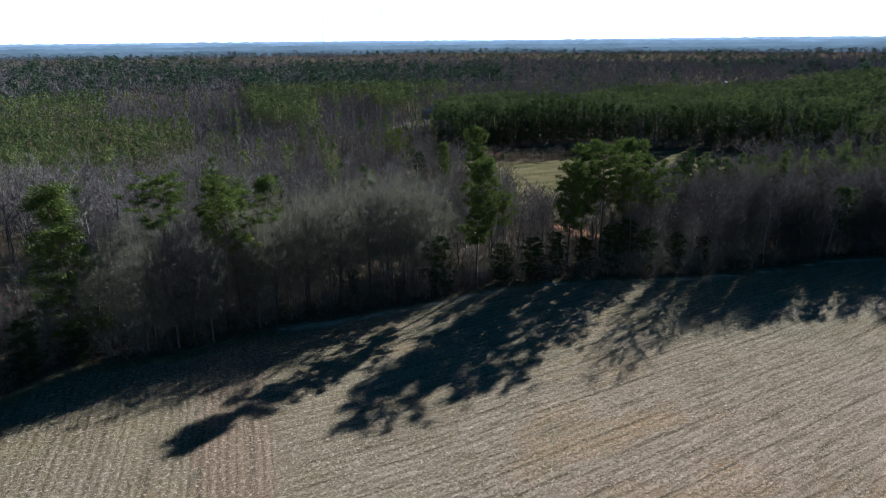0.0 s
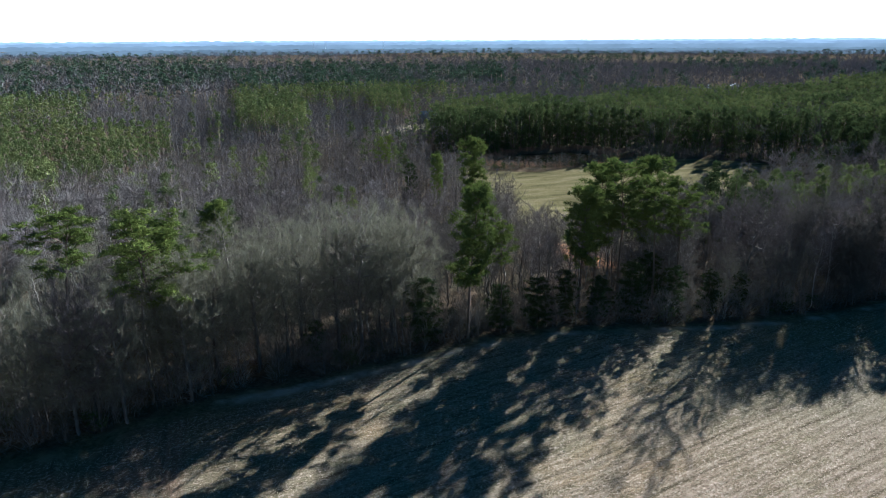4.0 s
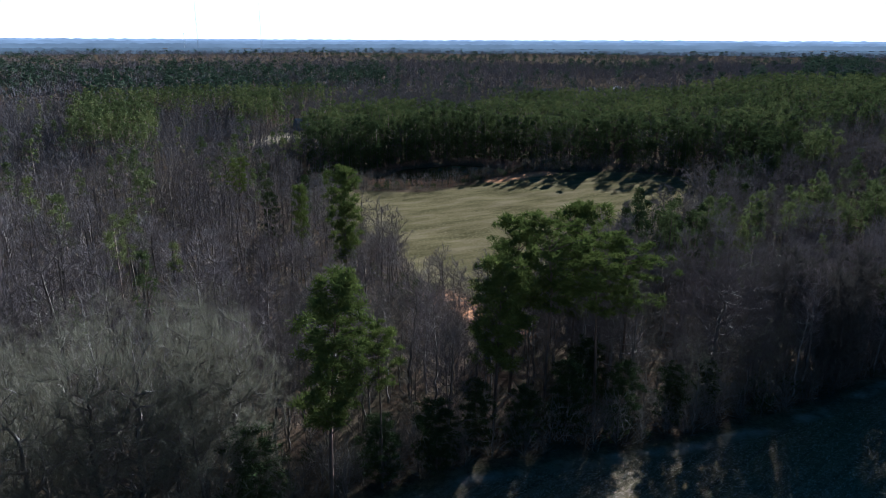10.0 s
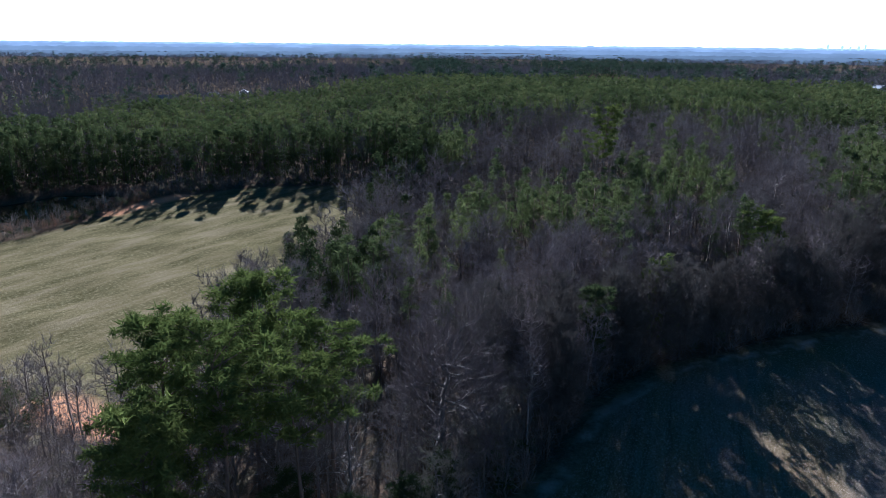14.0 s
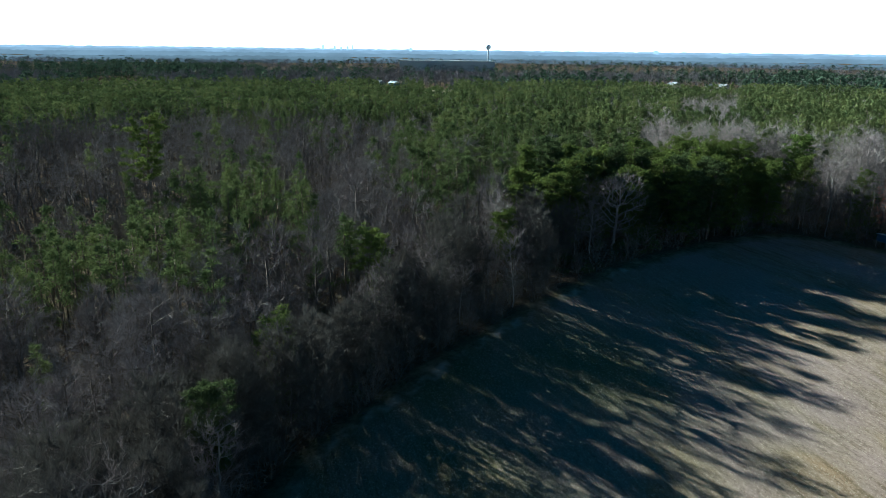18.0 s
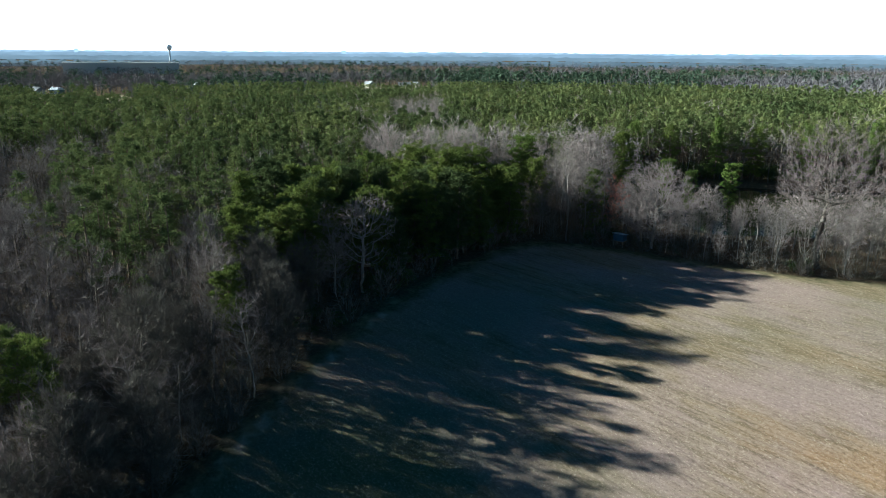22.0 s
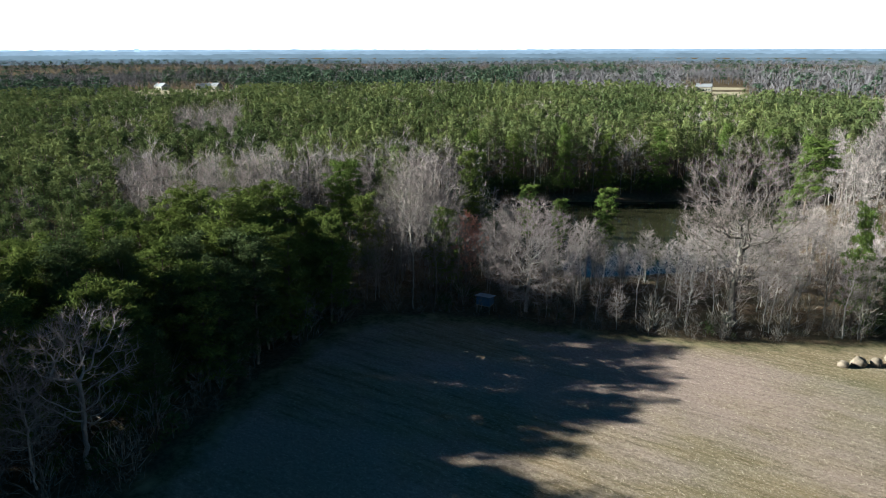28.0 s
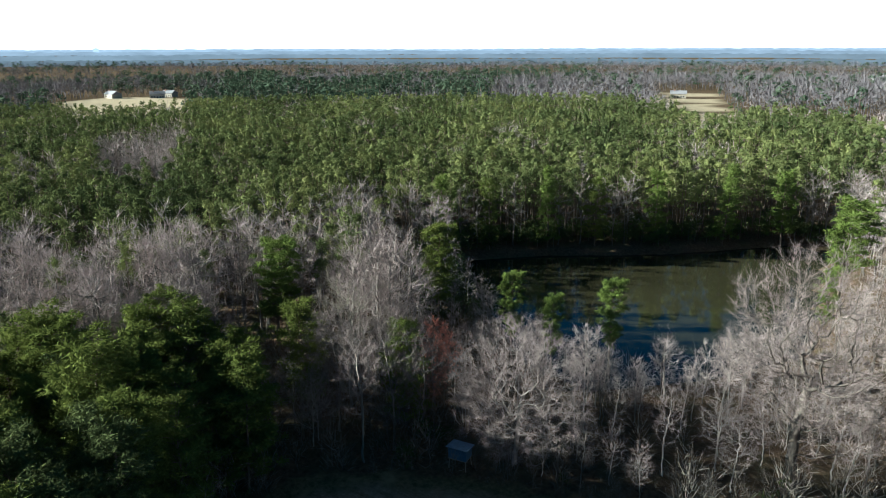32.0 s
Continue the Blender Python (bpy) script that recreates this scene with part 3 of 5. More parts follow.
def tufts(centres, size, n, r, flat=0.6, blade=0.3, spiky=0.0):
    """Needle clumps: n pointed sprays lying over a rounded puff round each centre."""
    c = np.repeat(np.asarray(centres, float), n, 0)
    s = np.repeat(np.broadcast_to(size, (len(centres),)), n)[:, None]
    d = r.normal(0, 1, c.shape) + [0, 0, 0.35]
    d /= np.linalg.norm(d, axis=1, keepdims=True)
    p = c + d * [1, 1, flat] * s * r.uniform(0.45, 0.95, (len(c), 1))
    nrm = d + r.normal(0, 0.38, c.shape)
    nrm /= np.linalg.norm(nrm, axis=1, keepdims=True)
    a, b = frames_of(nrm)
    ang = r.uniform(0, 2 * np.pi, (len(c), 1))
    t, side = a * np.cos(ang) + b * np.sin(ang), b * np.cos(ang) - a * np.sin(ang)
    if spiky:                               # needles stand out from the twig ends
        t = t * (1 - spiky) + d * spiky
        p = c + d * [1, 1, flat] * s * r.uniform(0.15, 0.75, (len(c), 1))
    ln, w = s * blade * r.uniform(1.8, 3.6, (len(c), 1)), s * blade * r.uniform(0.4, 0.85, (len(c), 1)) * (0.6 if spiky else 1.0)
    v = np.stack([p - t * ln * 0.5 - side * w, p - t * ln * 0.4 + side * w, p + t * ln + d * ln * 0.25], 1).reshape(-1, 3)
    return v, np.arange(len(v)).reshape(-1, 3)


def pine_tree(seed, H=22.0, bare=0.45, spread=0.16, limbs=34, puffs=3, n=46, size=1.0, shape="dome", lop=0.0, blade=0.2, flat=0.62, sides=4):
    """A pine: (trunk and limbs), (needles). Rounded puffs of needles sit on rising limbs with gaps between them."""
    r = np.random.default_rng(seed)
    segs, cs, ss = [], [], []
    p, d, r0 = np.zeros(3), np.array([0, 0, 1.0]), 0.008 * H + 0.05
    pts = [p]
    for k in range(6):
        d = unit(d + r.normal(0, 0.028, 3))
        d[2] = abs(d[2])
        q = p + d * H * 0.94 / 6
        segs.append((*p, *q, r0 * (1 - 0.14 * k), r0 * (1 - 0.14 * (k + 1))))
        pts.append(q)
        p = q
    pts = np.array(pts)
    for w in range(limbs):
        u = min(1.0, max(0.0, (w + r.uniform(0, 1)) / limbs))
        if shape == "dome":
            prof = math.sqrt(max(0.03, 1 - ((u - 0.5) / 0.56) ** 2))
        elif shape == "round":
            prof = math.sqrt(max(0.05, 1 - ((u - 0.3) / 0.74) ** 2))
        else:
            prof = max(0.14, 1.0 - 0.86 * u ** 1.2)
        f = bare + (0.97 - bare) * u
        start = max(bare * 0.85, f - r.uniform(0.02, 0.10))
        at = np.array([np.interp(start / 0.94, np.linspace(0, 1, 7), pts[:, i]) for i in range(3)])
        a = w * 2.4 + r.uniform(-0.7, 0.7)
        L = H * spread * prof * r.uniform(0.5, 1.15) * (1 + lop * math.cos(a - 0.6))
        tip = np.array([at[0] + math.cos(a) * L, at[1] + math.sin(a) * L, f * H + r.normal(0, 0.012 * H)])
        knee = at + (tip - at) * 0.55 + np.array([0, 0, 0.08 * L])
        segs.append((*at, *knee, r0 * 0.24, r0 * 0.15)), segs.append((*knee, *tip, r0 * 0.15, r0 * 0.05))
        for k in range(puffs):
            g = 1.0 - 0.3 * k
            side = np.array([-math.sin(a), math.cos(a), 0]) * r.normal(0, 0.5) * size
            cs.append(at + (tip - at) * g + side + np.array([0, 0, 0.25 * size]) + r.normal(0, 0.18, 3) * size)
            ss.append(size * r.uniform(0.7, 1.25) * (1.0 if k == 0 else 0.85))
    for _ in range(3):
        cs.append(pts[-1] + r.normal(0, 0.3, 3) * size), ss.append(size * 0.9)
    return tubes(segs, sides), tufts(cs, np.array(ss), n, r, flat, blade, 0.35)


def scatter(template, pos, scale, turn, tall=None):
    """Copies of one template's arrays at many places, in one pair of arrays."""
    v, t = template
    k, n = len(pos), len(v)
    c, s = np.cos(turn)[:, None], np.sin(turn)[:, None]
    sx = scale[:, None]
    sz = (scale if tall is None else tall)[:, None]
    x = (v[None, :, 0] * c - v[None, :, 1] * s) * sx + pos[:, 0:1]
    y = (v[None, :, 0] * s + v[None, :, 1] * c) * sx + pos[:, 1:2]
    z = v[None, :, 2] * sz + pos[:, 2:3]
    return np.stack([x, y, z], 2).reshape(-1, 3), (t[None] + (np.arange(k) * n)[:, None, None]).reshape(-1, 3)


def stuff(name, templates, pos, height, base_h, mats, label, category, r, broad=1.0):
    """Many trees as one object: templates are (wood, crown) pairs of height base_h."""
    if not len(pos):
        return None
    pick = r.integers(0, len(templates), len(pos))
    woods, crowns, sizes_w, sizes_c = [], [], [], []
    for i, tp in enumerate(templates):
        sel = pick == i
        if sel.any():
            sc = height[sel] / base_h
            tn = r.uniform(0, 6.283, sel.sum())
            wd = sc * broad * r.uniform(0.85, 1.2, sel.sum())
            sizes_w.append(len(tp[0][0])), sizes_c.append(len(tp[1][0]))
            woods.append(scatter(tp[0], pos[sel], wd, tn, sc))
            crowns.append(scatter(tp[1], pos[sel], wd, tn, sc))
    w, c = join(woods), join(crowns)
    v, t = join([w, c])
    idx = np.concatenate([np.zeros(len(w[1]), int), np.ones(len(c[1]), int)])
    me = mesh_np(name, v, t, mats, idx)
    hue = np.clip(0.5 + 0.42 * patchy(pos[:, 0], pos[:, 1], 22, 3) + r.normal(0, 0.2, len(pos)), 0, 1)
    each = [hue[pick == i] for i in range(len(templates)) if (pick == i).any()]
    tone = np.concatenate([np.repeat(h_, n) for h_, n in zip(each + each, sizes_w + sizes_c)])
    me.attributes.new("tone", "FLOAT", "POINT").data.foreach_set("value", tone.astype(np.float32))
    return tagged(new(name, me), label, category, kind="stuff")


def place(x, y, sink=0.15):
    return np.stack([x, y, land(x, y) - sink], 1)


# ---------------------------------------------------------------- ground, water
def axis(lo, hi, step, reach):
    mid = list(np.arange(lo, hi + step, step))
    out, d, e = [], step, mid[-1]
    while e < reach:
        d *= 1.16
        e += min(d, 260)
        out.append(e)
    left, d, e = [], step, lo
    while e > -reach:
        d *= 1.16
        e -= min(d, 260)
        left.append(e)
    return np.array(left[::-1] + mid + out)


gx, gy = axis(-90, 262, 2.0, 4950), axis(24, 352, 2.0, 4950)
GX, GY = np.meshgrid(gx, gy)
GZ = land(GX, GY)
for poly, dig in ((POND_A, 1.6), (POND_B, 1.2)):
    GZ = GZ - dig * 1.6 * sstep((depth_in(poly, GX, GY) + 3.5) / 6)
d_field = depth_in(FIELD, GX, GY)
GZ = GZ + 0.05 * patchy(GX, GY, 2.3) + 0.25 * sstep(-d_field / 6) * patchy(GX, GY, 6.0, 2) * (np.hypot(GX - 60, GY - 150) < 400)
ny, nx = GX.shape
ii = (np.arange(ny - 1)[:, None] * nx + np.arange(nx - 1)[None]).ravel()
gt = np.concatenate([np.stack([ii, ii + 1, ii + nx + 1], 1), np.stack([ii, ii + nx + 1, ii + nx], 1)])
gme = mesh_np("ground", np.stack([GX, GY, GZ], 2).reshape(-1, 3), gt, [GROUND])
far_d = np.max([depth_in(p, GX, GY) for p in FAR_FIELDS], 0)
CLAY = [[(27, 190), (33, 176), (36, 166)], [(66, 309), (78, 317), (90, 322)]]
for nm, val in (("field", d_field), ("meadow", depth_in(MEADOW, GX, GY)), ("far_field", far_d), ("track", line_dist(SAND_TRACK, GX, GY)),
                ("rut", line_dist(RUT, GX, GY)), ("clay", np.minimum(line_dist(CLAY[0], GX, GY), line_dist(CLAY[1], GX, GY)))):
    at_ = gme.attributes.new(nm, "FLOAT", "POINT")
    at_.data.foreach_set("value", np.clip(val, -60, 60).astype(np.float32).ravel())
gme.polygons.foreach_set("use_smooth", np.ones(len(gme.polygons), bool))
tagged(new("ground", gme), "tan stubble field, grass and brown leaf litter on rolling ground", "ground", kind="structure")


def pond(poly, level, name, label):
    bm = bmesh.new()
    n = len(poly)
    ring = []
    for k in range(n):                      # rounded outline
        a, b_2, c_2, e = (Vector(poly[(k + o) % n]) for o in (-1, 0, 1, 2))
        for s in (0.0, 0.25, 0.5, 0.75):
            q = 0.5 * ((2 * b_2) + (c_2 - a) * s + (2 * a - 5 * b_2 + 4 * c_2 - e) * s * s + (3 * b_2 - a - 3 * c_2 + e) * s ** 3)
            ring.append(bm.verts.new((q.x, q.y, level)))
    bmesh.ops.triangulate(bm, faces=[bm.faces.new(ring)])
    bmesh.ops.recalc_face_normals(bm, faces=bm.faces)
    me = bpy.data.meshes.new(name)
    bm.to_mesh(me), bm.free()
    me.materials.append(WATER)
    return tagged(new(name, me), label, "pond", kind="structure")


grow_out = lambda poly, d: [tuple(np.array(p) + d * unit(np.array(p) - np.mean(poly, 0))) for p in poly]
pond(grow_out(POND_A, 2.0), 2.9, "water", "dark still pond water reflecting blue sky")
pond(grow_out(POND_B, 2.0), -8.0, "water", "shallow murky pond beside a meadow")

# ---------------------------------------------------------------- trees: templates
T_BARE = [bare_tree(100 + i, 17, R, b, 230, 11, 0.021, stout=0.85) for i, (R, b) in enumerate(((2.9, 0.30), (3.4, 0.26), (4.0, 0.22), (2.5, 0.36), (3.2, 0.30), (4.4, 0.2)))]
T_OAK = [bare_tree(140, 17.5, 6.6, 0.08, 1300, 18, 0.016, 0.42, 0.14, 0.05, 1.35, 0.065, taper=0.54), bare_tree(141, 23, 8.6, 0.2, 1100, 17, 0.017, 0.5, 0.4, 0.15, 2.1, 0.06, taper=0.53), bare_tree(142, 18, 5.2, 0.2, 400, 22, 0.029, 0.66, 0.3, 0.5, 1.7),
         bare_tree(143, 16, 4.6, 0.28, 330, 8, 0.028, 0.5, 0.4, 0.5, 1.4), bare_tree(144, 18, 4.4, 0.12, 330, 24, 0.05, 0.75, 0.3, 0.5, 1.0, 0.085)]
T_PINE = [pine_tree(300 + i, 22, bare=b, spread=s, lop=l, limbs=n_l, size=sz, n=100, blade=0.14, flat=fl) for i, (b, s, l, n_l, sz, fl) in enumerate(((0.36, 0.125, 0.0, 58, 1.15, 0.62), (0.55, 0.17, 0.35, 34, 1.05, 0.5), (0.42, 0.14, 0.2, 52, 1.15, 0.62), (0.66, 0.14, 0.4, 22, 1.05, 0.5), (0.36, 0.12, 0.1, 46, 1.05, 0.7)))]
T_PINE_FULL = [pine_tree(320 + i, 18, bare=b, spread=0.17, limbs=52, puffs=3, n=66, blade=0.15, size=1.05, shape=sh, flat=0.75) for i, (b, sh) in enumerate(((0.16, "round"), (0.10, "cone"), (0.12, "round")))]


def mid_bare(seed, n, H=15.0, w=0.85):
    """A bare tree for the depth of the wood: one stem, some limbs, many upright twigs."""
    r = np.random.default_rng(seed)
    wide = r.uniform(0.85, 1.3)
    d = r.normal(0, 1, (n, 3)) + [0, 0, 0.25]
    d /= np.linalg.norm(d, axis=1, keepdims=True)
    p0 = d * [3.5 * wide, 3.5 * wide, 0.29 * H] * r.uniform(0.02, 1, (n, 1)) ** 0.42 + [0, 0, 0.65 * H]
    out = d * [0.8, 0.8, 0.5] + r.normal(0, 0.4, (n, 3)) + [0, 0, 0.55]
    p1 = p0 + out * r.uniform(0.55, 1.35, (n, 1))
    k = 12
    fl, al = r.uniform(0.22, 0.8, k), r.uniform(0, 6.283, k)
    l0 = np.stack([np.zeros(k), np.zeros(k), H * fl], 1)
    l1 = l0 + np.stack([np.cos(al) * 2.6 * wide, np.sin(al) * 2.6 * wide, r.uniform(2, 4.5, k)], 1)
    bend = r.normal(0, 0.35, 2)
    return tubes([(0, 0, 0, bend[0], bend[1], H * 0.5, 0.15, 0.11), (bend[0], bend[1], H * 0.5, 0, 0, H * 0.95, 0.11, 0.03)], 3), join([slivers(l0, l1, 0.085, r), slivers(p0, p1, w * r.uniform(0.055, 0.10, n), r)])


def mid_pine(seed, k=20, H=17.0, low=0.42, n=44, blade=0.15, spiky=0.5):
    r = np.random.default_rng(seed)
    f = low + (1 - low) * r.uniform(0, 1, k) ** 0.8
    u = (f - low) / (1 - low)
    a = r.uniform(0, 6.283, k)
    rad = (1.95 - 1.7 * u ** 1.5) * np.sqrt(r.uniform(0.15, 1, k))
    c = np.stack([np.cos(a) * rad, np.sin(a) * rad, f * H], 1)
    c[0] = (0, 0, H * 0.97)
    return tubes([(0, 0, 0, 0, 0, H * 0.93, 0.17, 0.06)], 3), tufts(c, r.uniform(0.85, 1.35, k), n, r, 0.7, blade, spiky)


def sapling(seed, n=84, H=5.0):
    r = np.random.default_rng(seed)
    a, rad = r.uniform(0, 6.283, n), r.uniform(0, 1.0, n)
    p0 = np.stack([np.cos(a) * rad * 1.1, np.sin(a) * rad * 1.1, r.uniform(0, 3.9, n)], 1)
    p1 = p0 + np.stack([np.cos(a) * rad, np.sin(a) * rad, r.uniform(0.3, 1.3, n)], 1) + r.normal(0, 0.45, (n, 3))
    return tubes([(0, 0, 0, 0, 0, H * 0.8, 0.05, 0.02)], 3), slivers(p0, p1, r.uniform(0.03, 0.07, n), r)


T_BARE_MID = [bare_tree(200 + i, 15, R, b, 70, 12, 0.034, long=0.1, bows=False) for i, (R, b) in enumerate(((2.5, 0.34), (3.0, 0.30), (3.5, 0.28), (2.3, 0.42), (2.9, 0.36), (3.8, 0.26)))]
T_PINE_MID = [mid_pine(340 + i) for i in range(7)]
T_BARE_OFF = [bare_tree(220 + i, 15, 2.5 + 0.3 * i, 0.28, 26, 10, 0.045, long=0.12, bows=False) for i in range(5)]
T_PINE_OFF = [mid_pine(360 + i, 14, n=30, blade=0.16, spiky=0.0) for i in range(6)]
T_PINE_LAST = [mid_pine(420 + i, 8, low=0.36, n=9, blade=0.3, spiky=0.0) for i in range(6)]
T_BARE_LAST = [mid_bare(290 + i, 56, w=2.6) for i in range(6)]
T_BARE_FAR = [mid_bare(270 + i, 100, w=1.8) for i in range(6)]
T_PINE_FAR = [mid_pine(380 + i, 11, low=0.36, n=14, blade=0.22, spiky=0.0) for i in range(6)]
T_PINE_RIM = [mid_pine(400 + i, 24, low=0.08, n=26, blade=0.18, spiky=0.0) for i in range(5)]
T_BRUSH = [sapling(240 + i) for i in range(6)]


def far_bare(seed):
    r = np.random.default_rng(seed)
    n = 28
    d = r.normal(0, 1, (n, 3))
    d /= np.linalg.norm(d, axis=1, keepdims=True)
    p0 = d * [4.0, 4.0, 4.4] * r.uniform(0.4, 1.0, (n, 1)) + [0, 0, 8.6]
    p1 = p0 + (d * 0.6 + r.normal(0, 0.4, (n, 3)) + [0, 0, 0.6]) * r.uniform(1.5, 2.6, (n, 1))
    return tubes([(0, 0, 0, 0, 0, 11, 0.2, 0.06)], 3), slivers(p0, p1, r.uniform(0.3, 0.6, n), r)


def far_pine(seed):
    r = np.random.default_rng(seed)
    f = r.uniform(0.4, 0.97, 9)
    a = r.uniform(0, 6.283, 9)
    rad = (1.1 - f) * 3.4 + 0.4
    c = np.stack([np.cos(a) * rad * 0.7, np.sin(a) * rad * 0.7, f * 14], 1)
    return tubes([(0, 0, 0, 0, 0, 13, 0.2, 0.08)], 3), tufts(c, np.full(9, 1.8), 8, r, 0.8, 0.28)


T_FAR_BARE, T_FAR_PINE = [far_bare(i) for i in range(5)], [far_pine(i + 9) for i in range(5)]


def tree_thing(name, template, mats, label, category="tree", group=""):
    ob = new(name)
    for nm, (v, t), m in (("trunk", template[0], mats[0]), ("crown", template[1], mats[1])):
        ch = new(nm, mesh_np(nm, v, t, [m]))
        ch.parent = ob
    return tagged(ob, label, category, group)


HERO = {}


def plant(key, name, template, mats, label, x, y, scale, turn=None, tall=None, group="", tilt=0.0):
    """One tree as a thing of its own; alike trees share their meshes."""
    z = float(land(x, y)) - 0.12
    m = Matrix.LocRotScale((x, y, z), Euler((radians(tilt), 0, rng.uniform(0, 6.28) if turn is None else turn)), (scale, scale, tall or scale))
    if key not in HERO:
        HERO[key] = tree_thing(name, template, mats, label, group=group)
        HERO[key].matrix_basis = m
        return HERO[key]
    ob = copy_thing(HERO[key], Matrix.Identity(4))
    ob.matrix_basis = m
    return tagged(ob, label, "tree", group)


taken = []          # x, y, radius kept clear of scattered trees


def hero(kind, x, y, H, label, variant=0, mats=None, group="", turn=None, wide=1.0, tilt=0.0):
    base = {"pine": (T_PINE, 22, (BARK_PINE, NEEDLE), "pine_tree"), "full": (T_PINE_FULL, 18, (BARK_PINE, NEEDLE), "pine_tree"),
            "bare": (T_BARE, 17, (BARK_GREY, TWIG), "bare_tree"), "oak": (T_OAK, (17.5, 23, 18, 16, 18)[variant % 5], (BARK_GREY, TWIG), "bare_tree")}[kind]
    mats = mats or base[2]
    v = variant % len(base[0])
    s = H / base[1]
    taken.append((x, y, 1.5 if kind in ("pine", "bare") else 3.0))
    return plant((kind, v, mats[0].name, mats[1].name), base[3], base[0][v], mats, label, x, y, s * wide, turn, s, group, tilt)


# single trees along the edges
TALL = "tall loblolly pine with a high green crown at the wood's edge"
hero("full", -51, 90, 23, "tall dark green pine with a long crown at the field's edge", 1, (BARK_PINE, NEEDLE), wide=1.6)
hero("pine", -43, 99, 23.5, "slender leaning pine with a small flat crown", 3, wide=1.25, tilt=4)
hero("pine", -31.6, 100.5, 24.0, "flat-topped pine with a lopsided crown above bare trees", 1, (BARK_PINE, NEEDLE), turn=-0.6, wide=1.35)
hero("pine", 5.8, 122.4, 24.8, TALL, 0, turn=2.0, wide=1.05)
hero("pine", 11, 124, 18.5, "shorter open pine beside a taller one at the wood's edge", 3, wide=1.0)
for px, py, ph, pv in ((32, 137, 26.5, 1), (24.5, 132, 22.5, 2), (37.5, 134, 22, 3), (39, 147, 26, 0), (29, 142, 25, 2), (43, 139, 23, 1)):
    hero("pine", px, py, ph, "tall spreading pine in a clump at the field's edge", pv, group="pine clump at the field's edge", wide=1.08)
taken += [(2, 121, 7.0), (10, 128, 6.0), (32, 132, 9.0)]
hero("pine", 9.1, 187.5, 27, "tall pine standing by the meadow", 0, wide=0.9)
hero("pine", 160, 202, 30, "tall open pine above the surrounding wood", 1, wide=1.0)
hero("pine", -17.5, 247.5, 21, "tall pine above bare trees by the meadow", 1, wide=0.9)
hero("pine", 0, 208, 21, "narrow pine above bare trees by the meadow", 4, wide=0.8)
hero("full", -8.5, 235, 14, "dark cedar among bare trees by the meadow", 2, (BARK_PINE, NEEDLE_DARK), wide=1.1)
hero("pine", 226, 62, 18.5, "yellow-green pine among bare trees by the pond", 0, (BARK_PINE, NEEDLE_YELLOW), wide=1.5)
taken += [(226, 62, 4.0), (220, 64.5, 5.0), (213, 66, 5.0)]
hero("pine", 219, 38, 20, "green pine behind bare trees by the pond", 0, wide=1.0)
hero("full", 158, 10, 18, "yellow-green evergreen with a narrow crown by the field", 0, (BARK_PINE, NEEDLE_YELLOW), wide=0.7)
hero("oak", -24, 111.5, 18.8, "grey bare oak with spreading limbs at the field's edge", 2, (BARK_GREY, TWIG_OLIVE), wide=0.9)
for px, py, ph in ((-31, 101.5, 18), (-46, 93, 17), (-18, 115, 20), (-10, 117.5, 22), (-2.5, 121, 21), (-23, 108.5, 18), (-13.5, 117, 22), (-6, 121.5, 22), (-27, 104.5, 18), (-38, 90.5, 15), (-34, 93.5, 16), (-42, 89.5, 14), (-29, 99.5, 18), (-47, 87.5, 14)):
    hero("oak", px, py, ph, "grey bare tree with a dense twig crown at the field's edge", 2, (BARK_GREY, TWIG_OLIVE), "bare trees at the field's edge", wide=0.85)
hero("oak", -37, 93, 19, "grey bare oak with a dense twig crown", 2, (BARK_DARK, TWIG), wide=0.9)
hero("bare", -11.2, 119, 19, "pale grey bare tree at the field's edge", 1, (BARK_PALE, TWIG_PALE))
for px, py, ph, pv in ((-55, 80, 13, 2), (-50.5, 86.5, 15, 5), (-46, 90, 17, 1), (-41.5, 90.5, 16, 2), (-36, 91.5, 14, 5), (-33, 98, 18, 3), (-30, 102, 19, 1), (-28, 107, 17, 0), (-20, 113, 18, 2), (-16, 114.5, 17, 5), (-7, 118, 16, 3), (-4, 120, 14, 2), (49, 131, 12, 2), (57, 133, 13, 5), (64, 137, 12, 1)):
    hero("bare", px, py, ph, "grey leafless tree with a broad twiggy crown at the field's edge", pv, (BARK_GREY, TWIG_OLIVE), "bare trees at the field's edge", wide=1.15)
hero("oak", 184, 47, 18.0, "wide pale bare oak with drooping lower limbs at the field's edge", 0, (BARK_PALE, TWIG_PALE), wide=1.2)
hero("oak", 166, 23.8, 26.0, "large bare oak with dark limbs and pale twigs by the pond", 1, (BARK_DARK, TWIG_PALE), wide=1.1)
hero("oak", 152, -4, 20, "large pale bare tree by the pond", 1, (BARK_GREY, TWIG_PALE), wide=1.0, turn=1.0)
hero("oak", 167.5, 106, 18.5, "whitish bare tree in front of dark pines", 3, (BARK_PALE, TWIG_PALE), wide=1.0)
hero("oak", 200, 49, 12, "small red-budding maple among bare trees", 2, (BARK_GREY, TWIG_RED))
hero("bare", -57, 84, 11, "red-budding bare tree at the field's edge", 5, (BARK_GREY, TWIG_RED))
for px, py, ph in ((-53, 79.5, 8), (-49, 84.5, 6), (-1, 120.5, 11), (17, 126, 9), (11, 125, 8), (-16, 114, 6)):
    hero("full", px, py, ph, "dark evergreen at the field's edge", 2, (BARK_PINE, NEEDLE_DARK), "evergreens at the field's edge", wide=1.7)
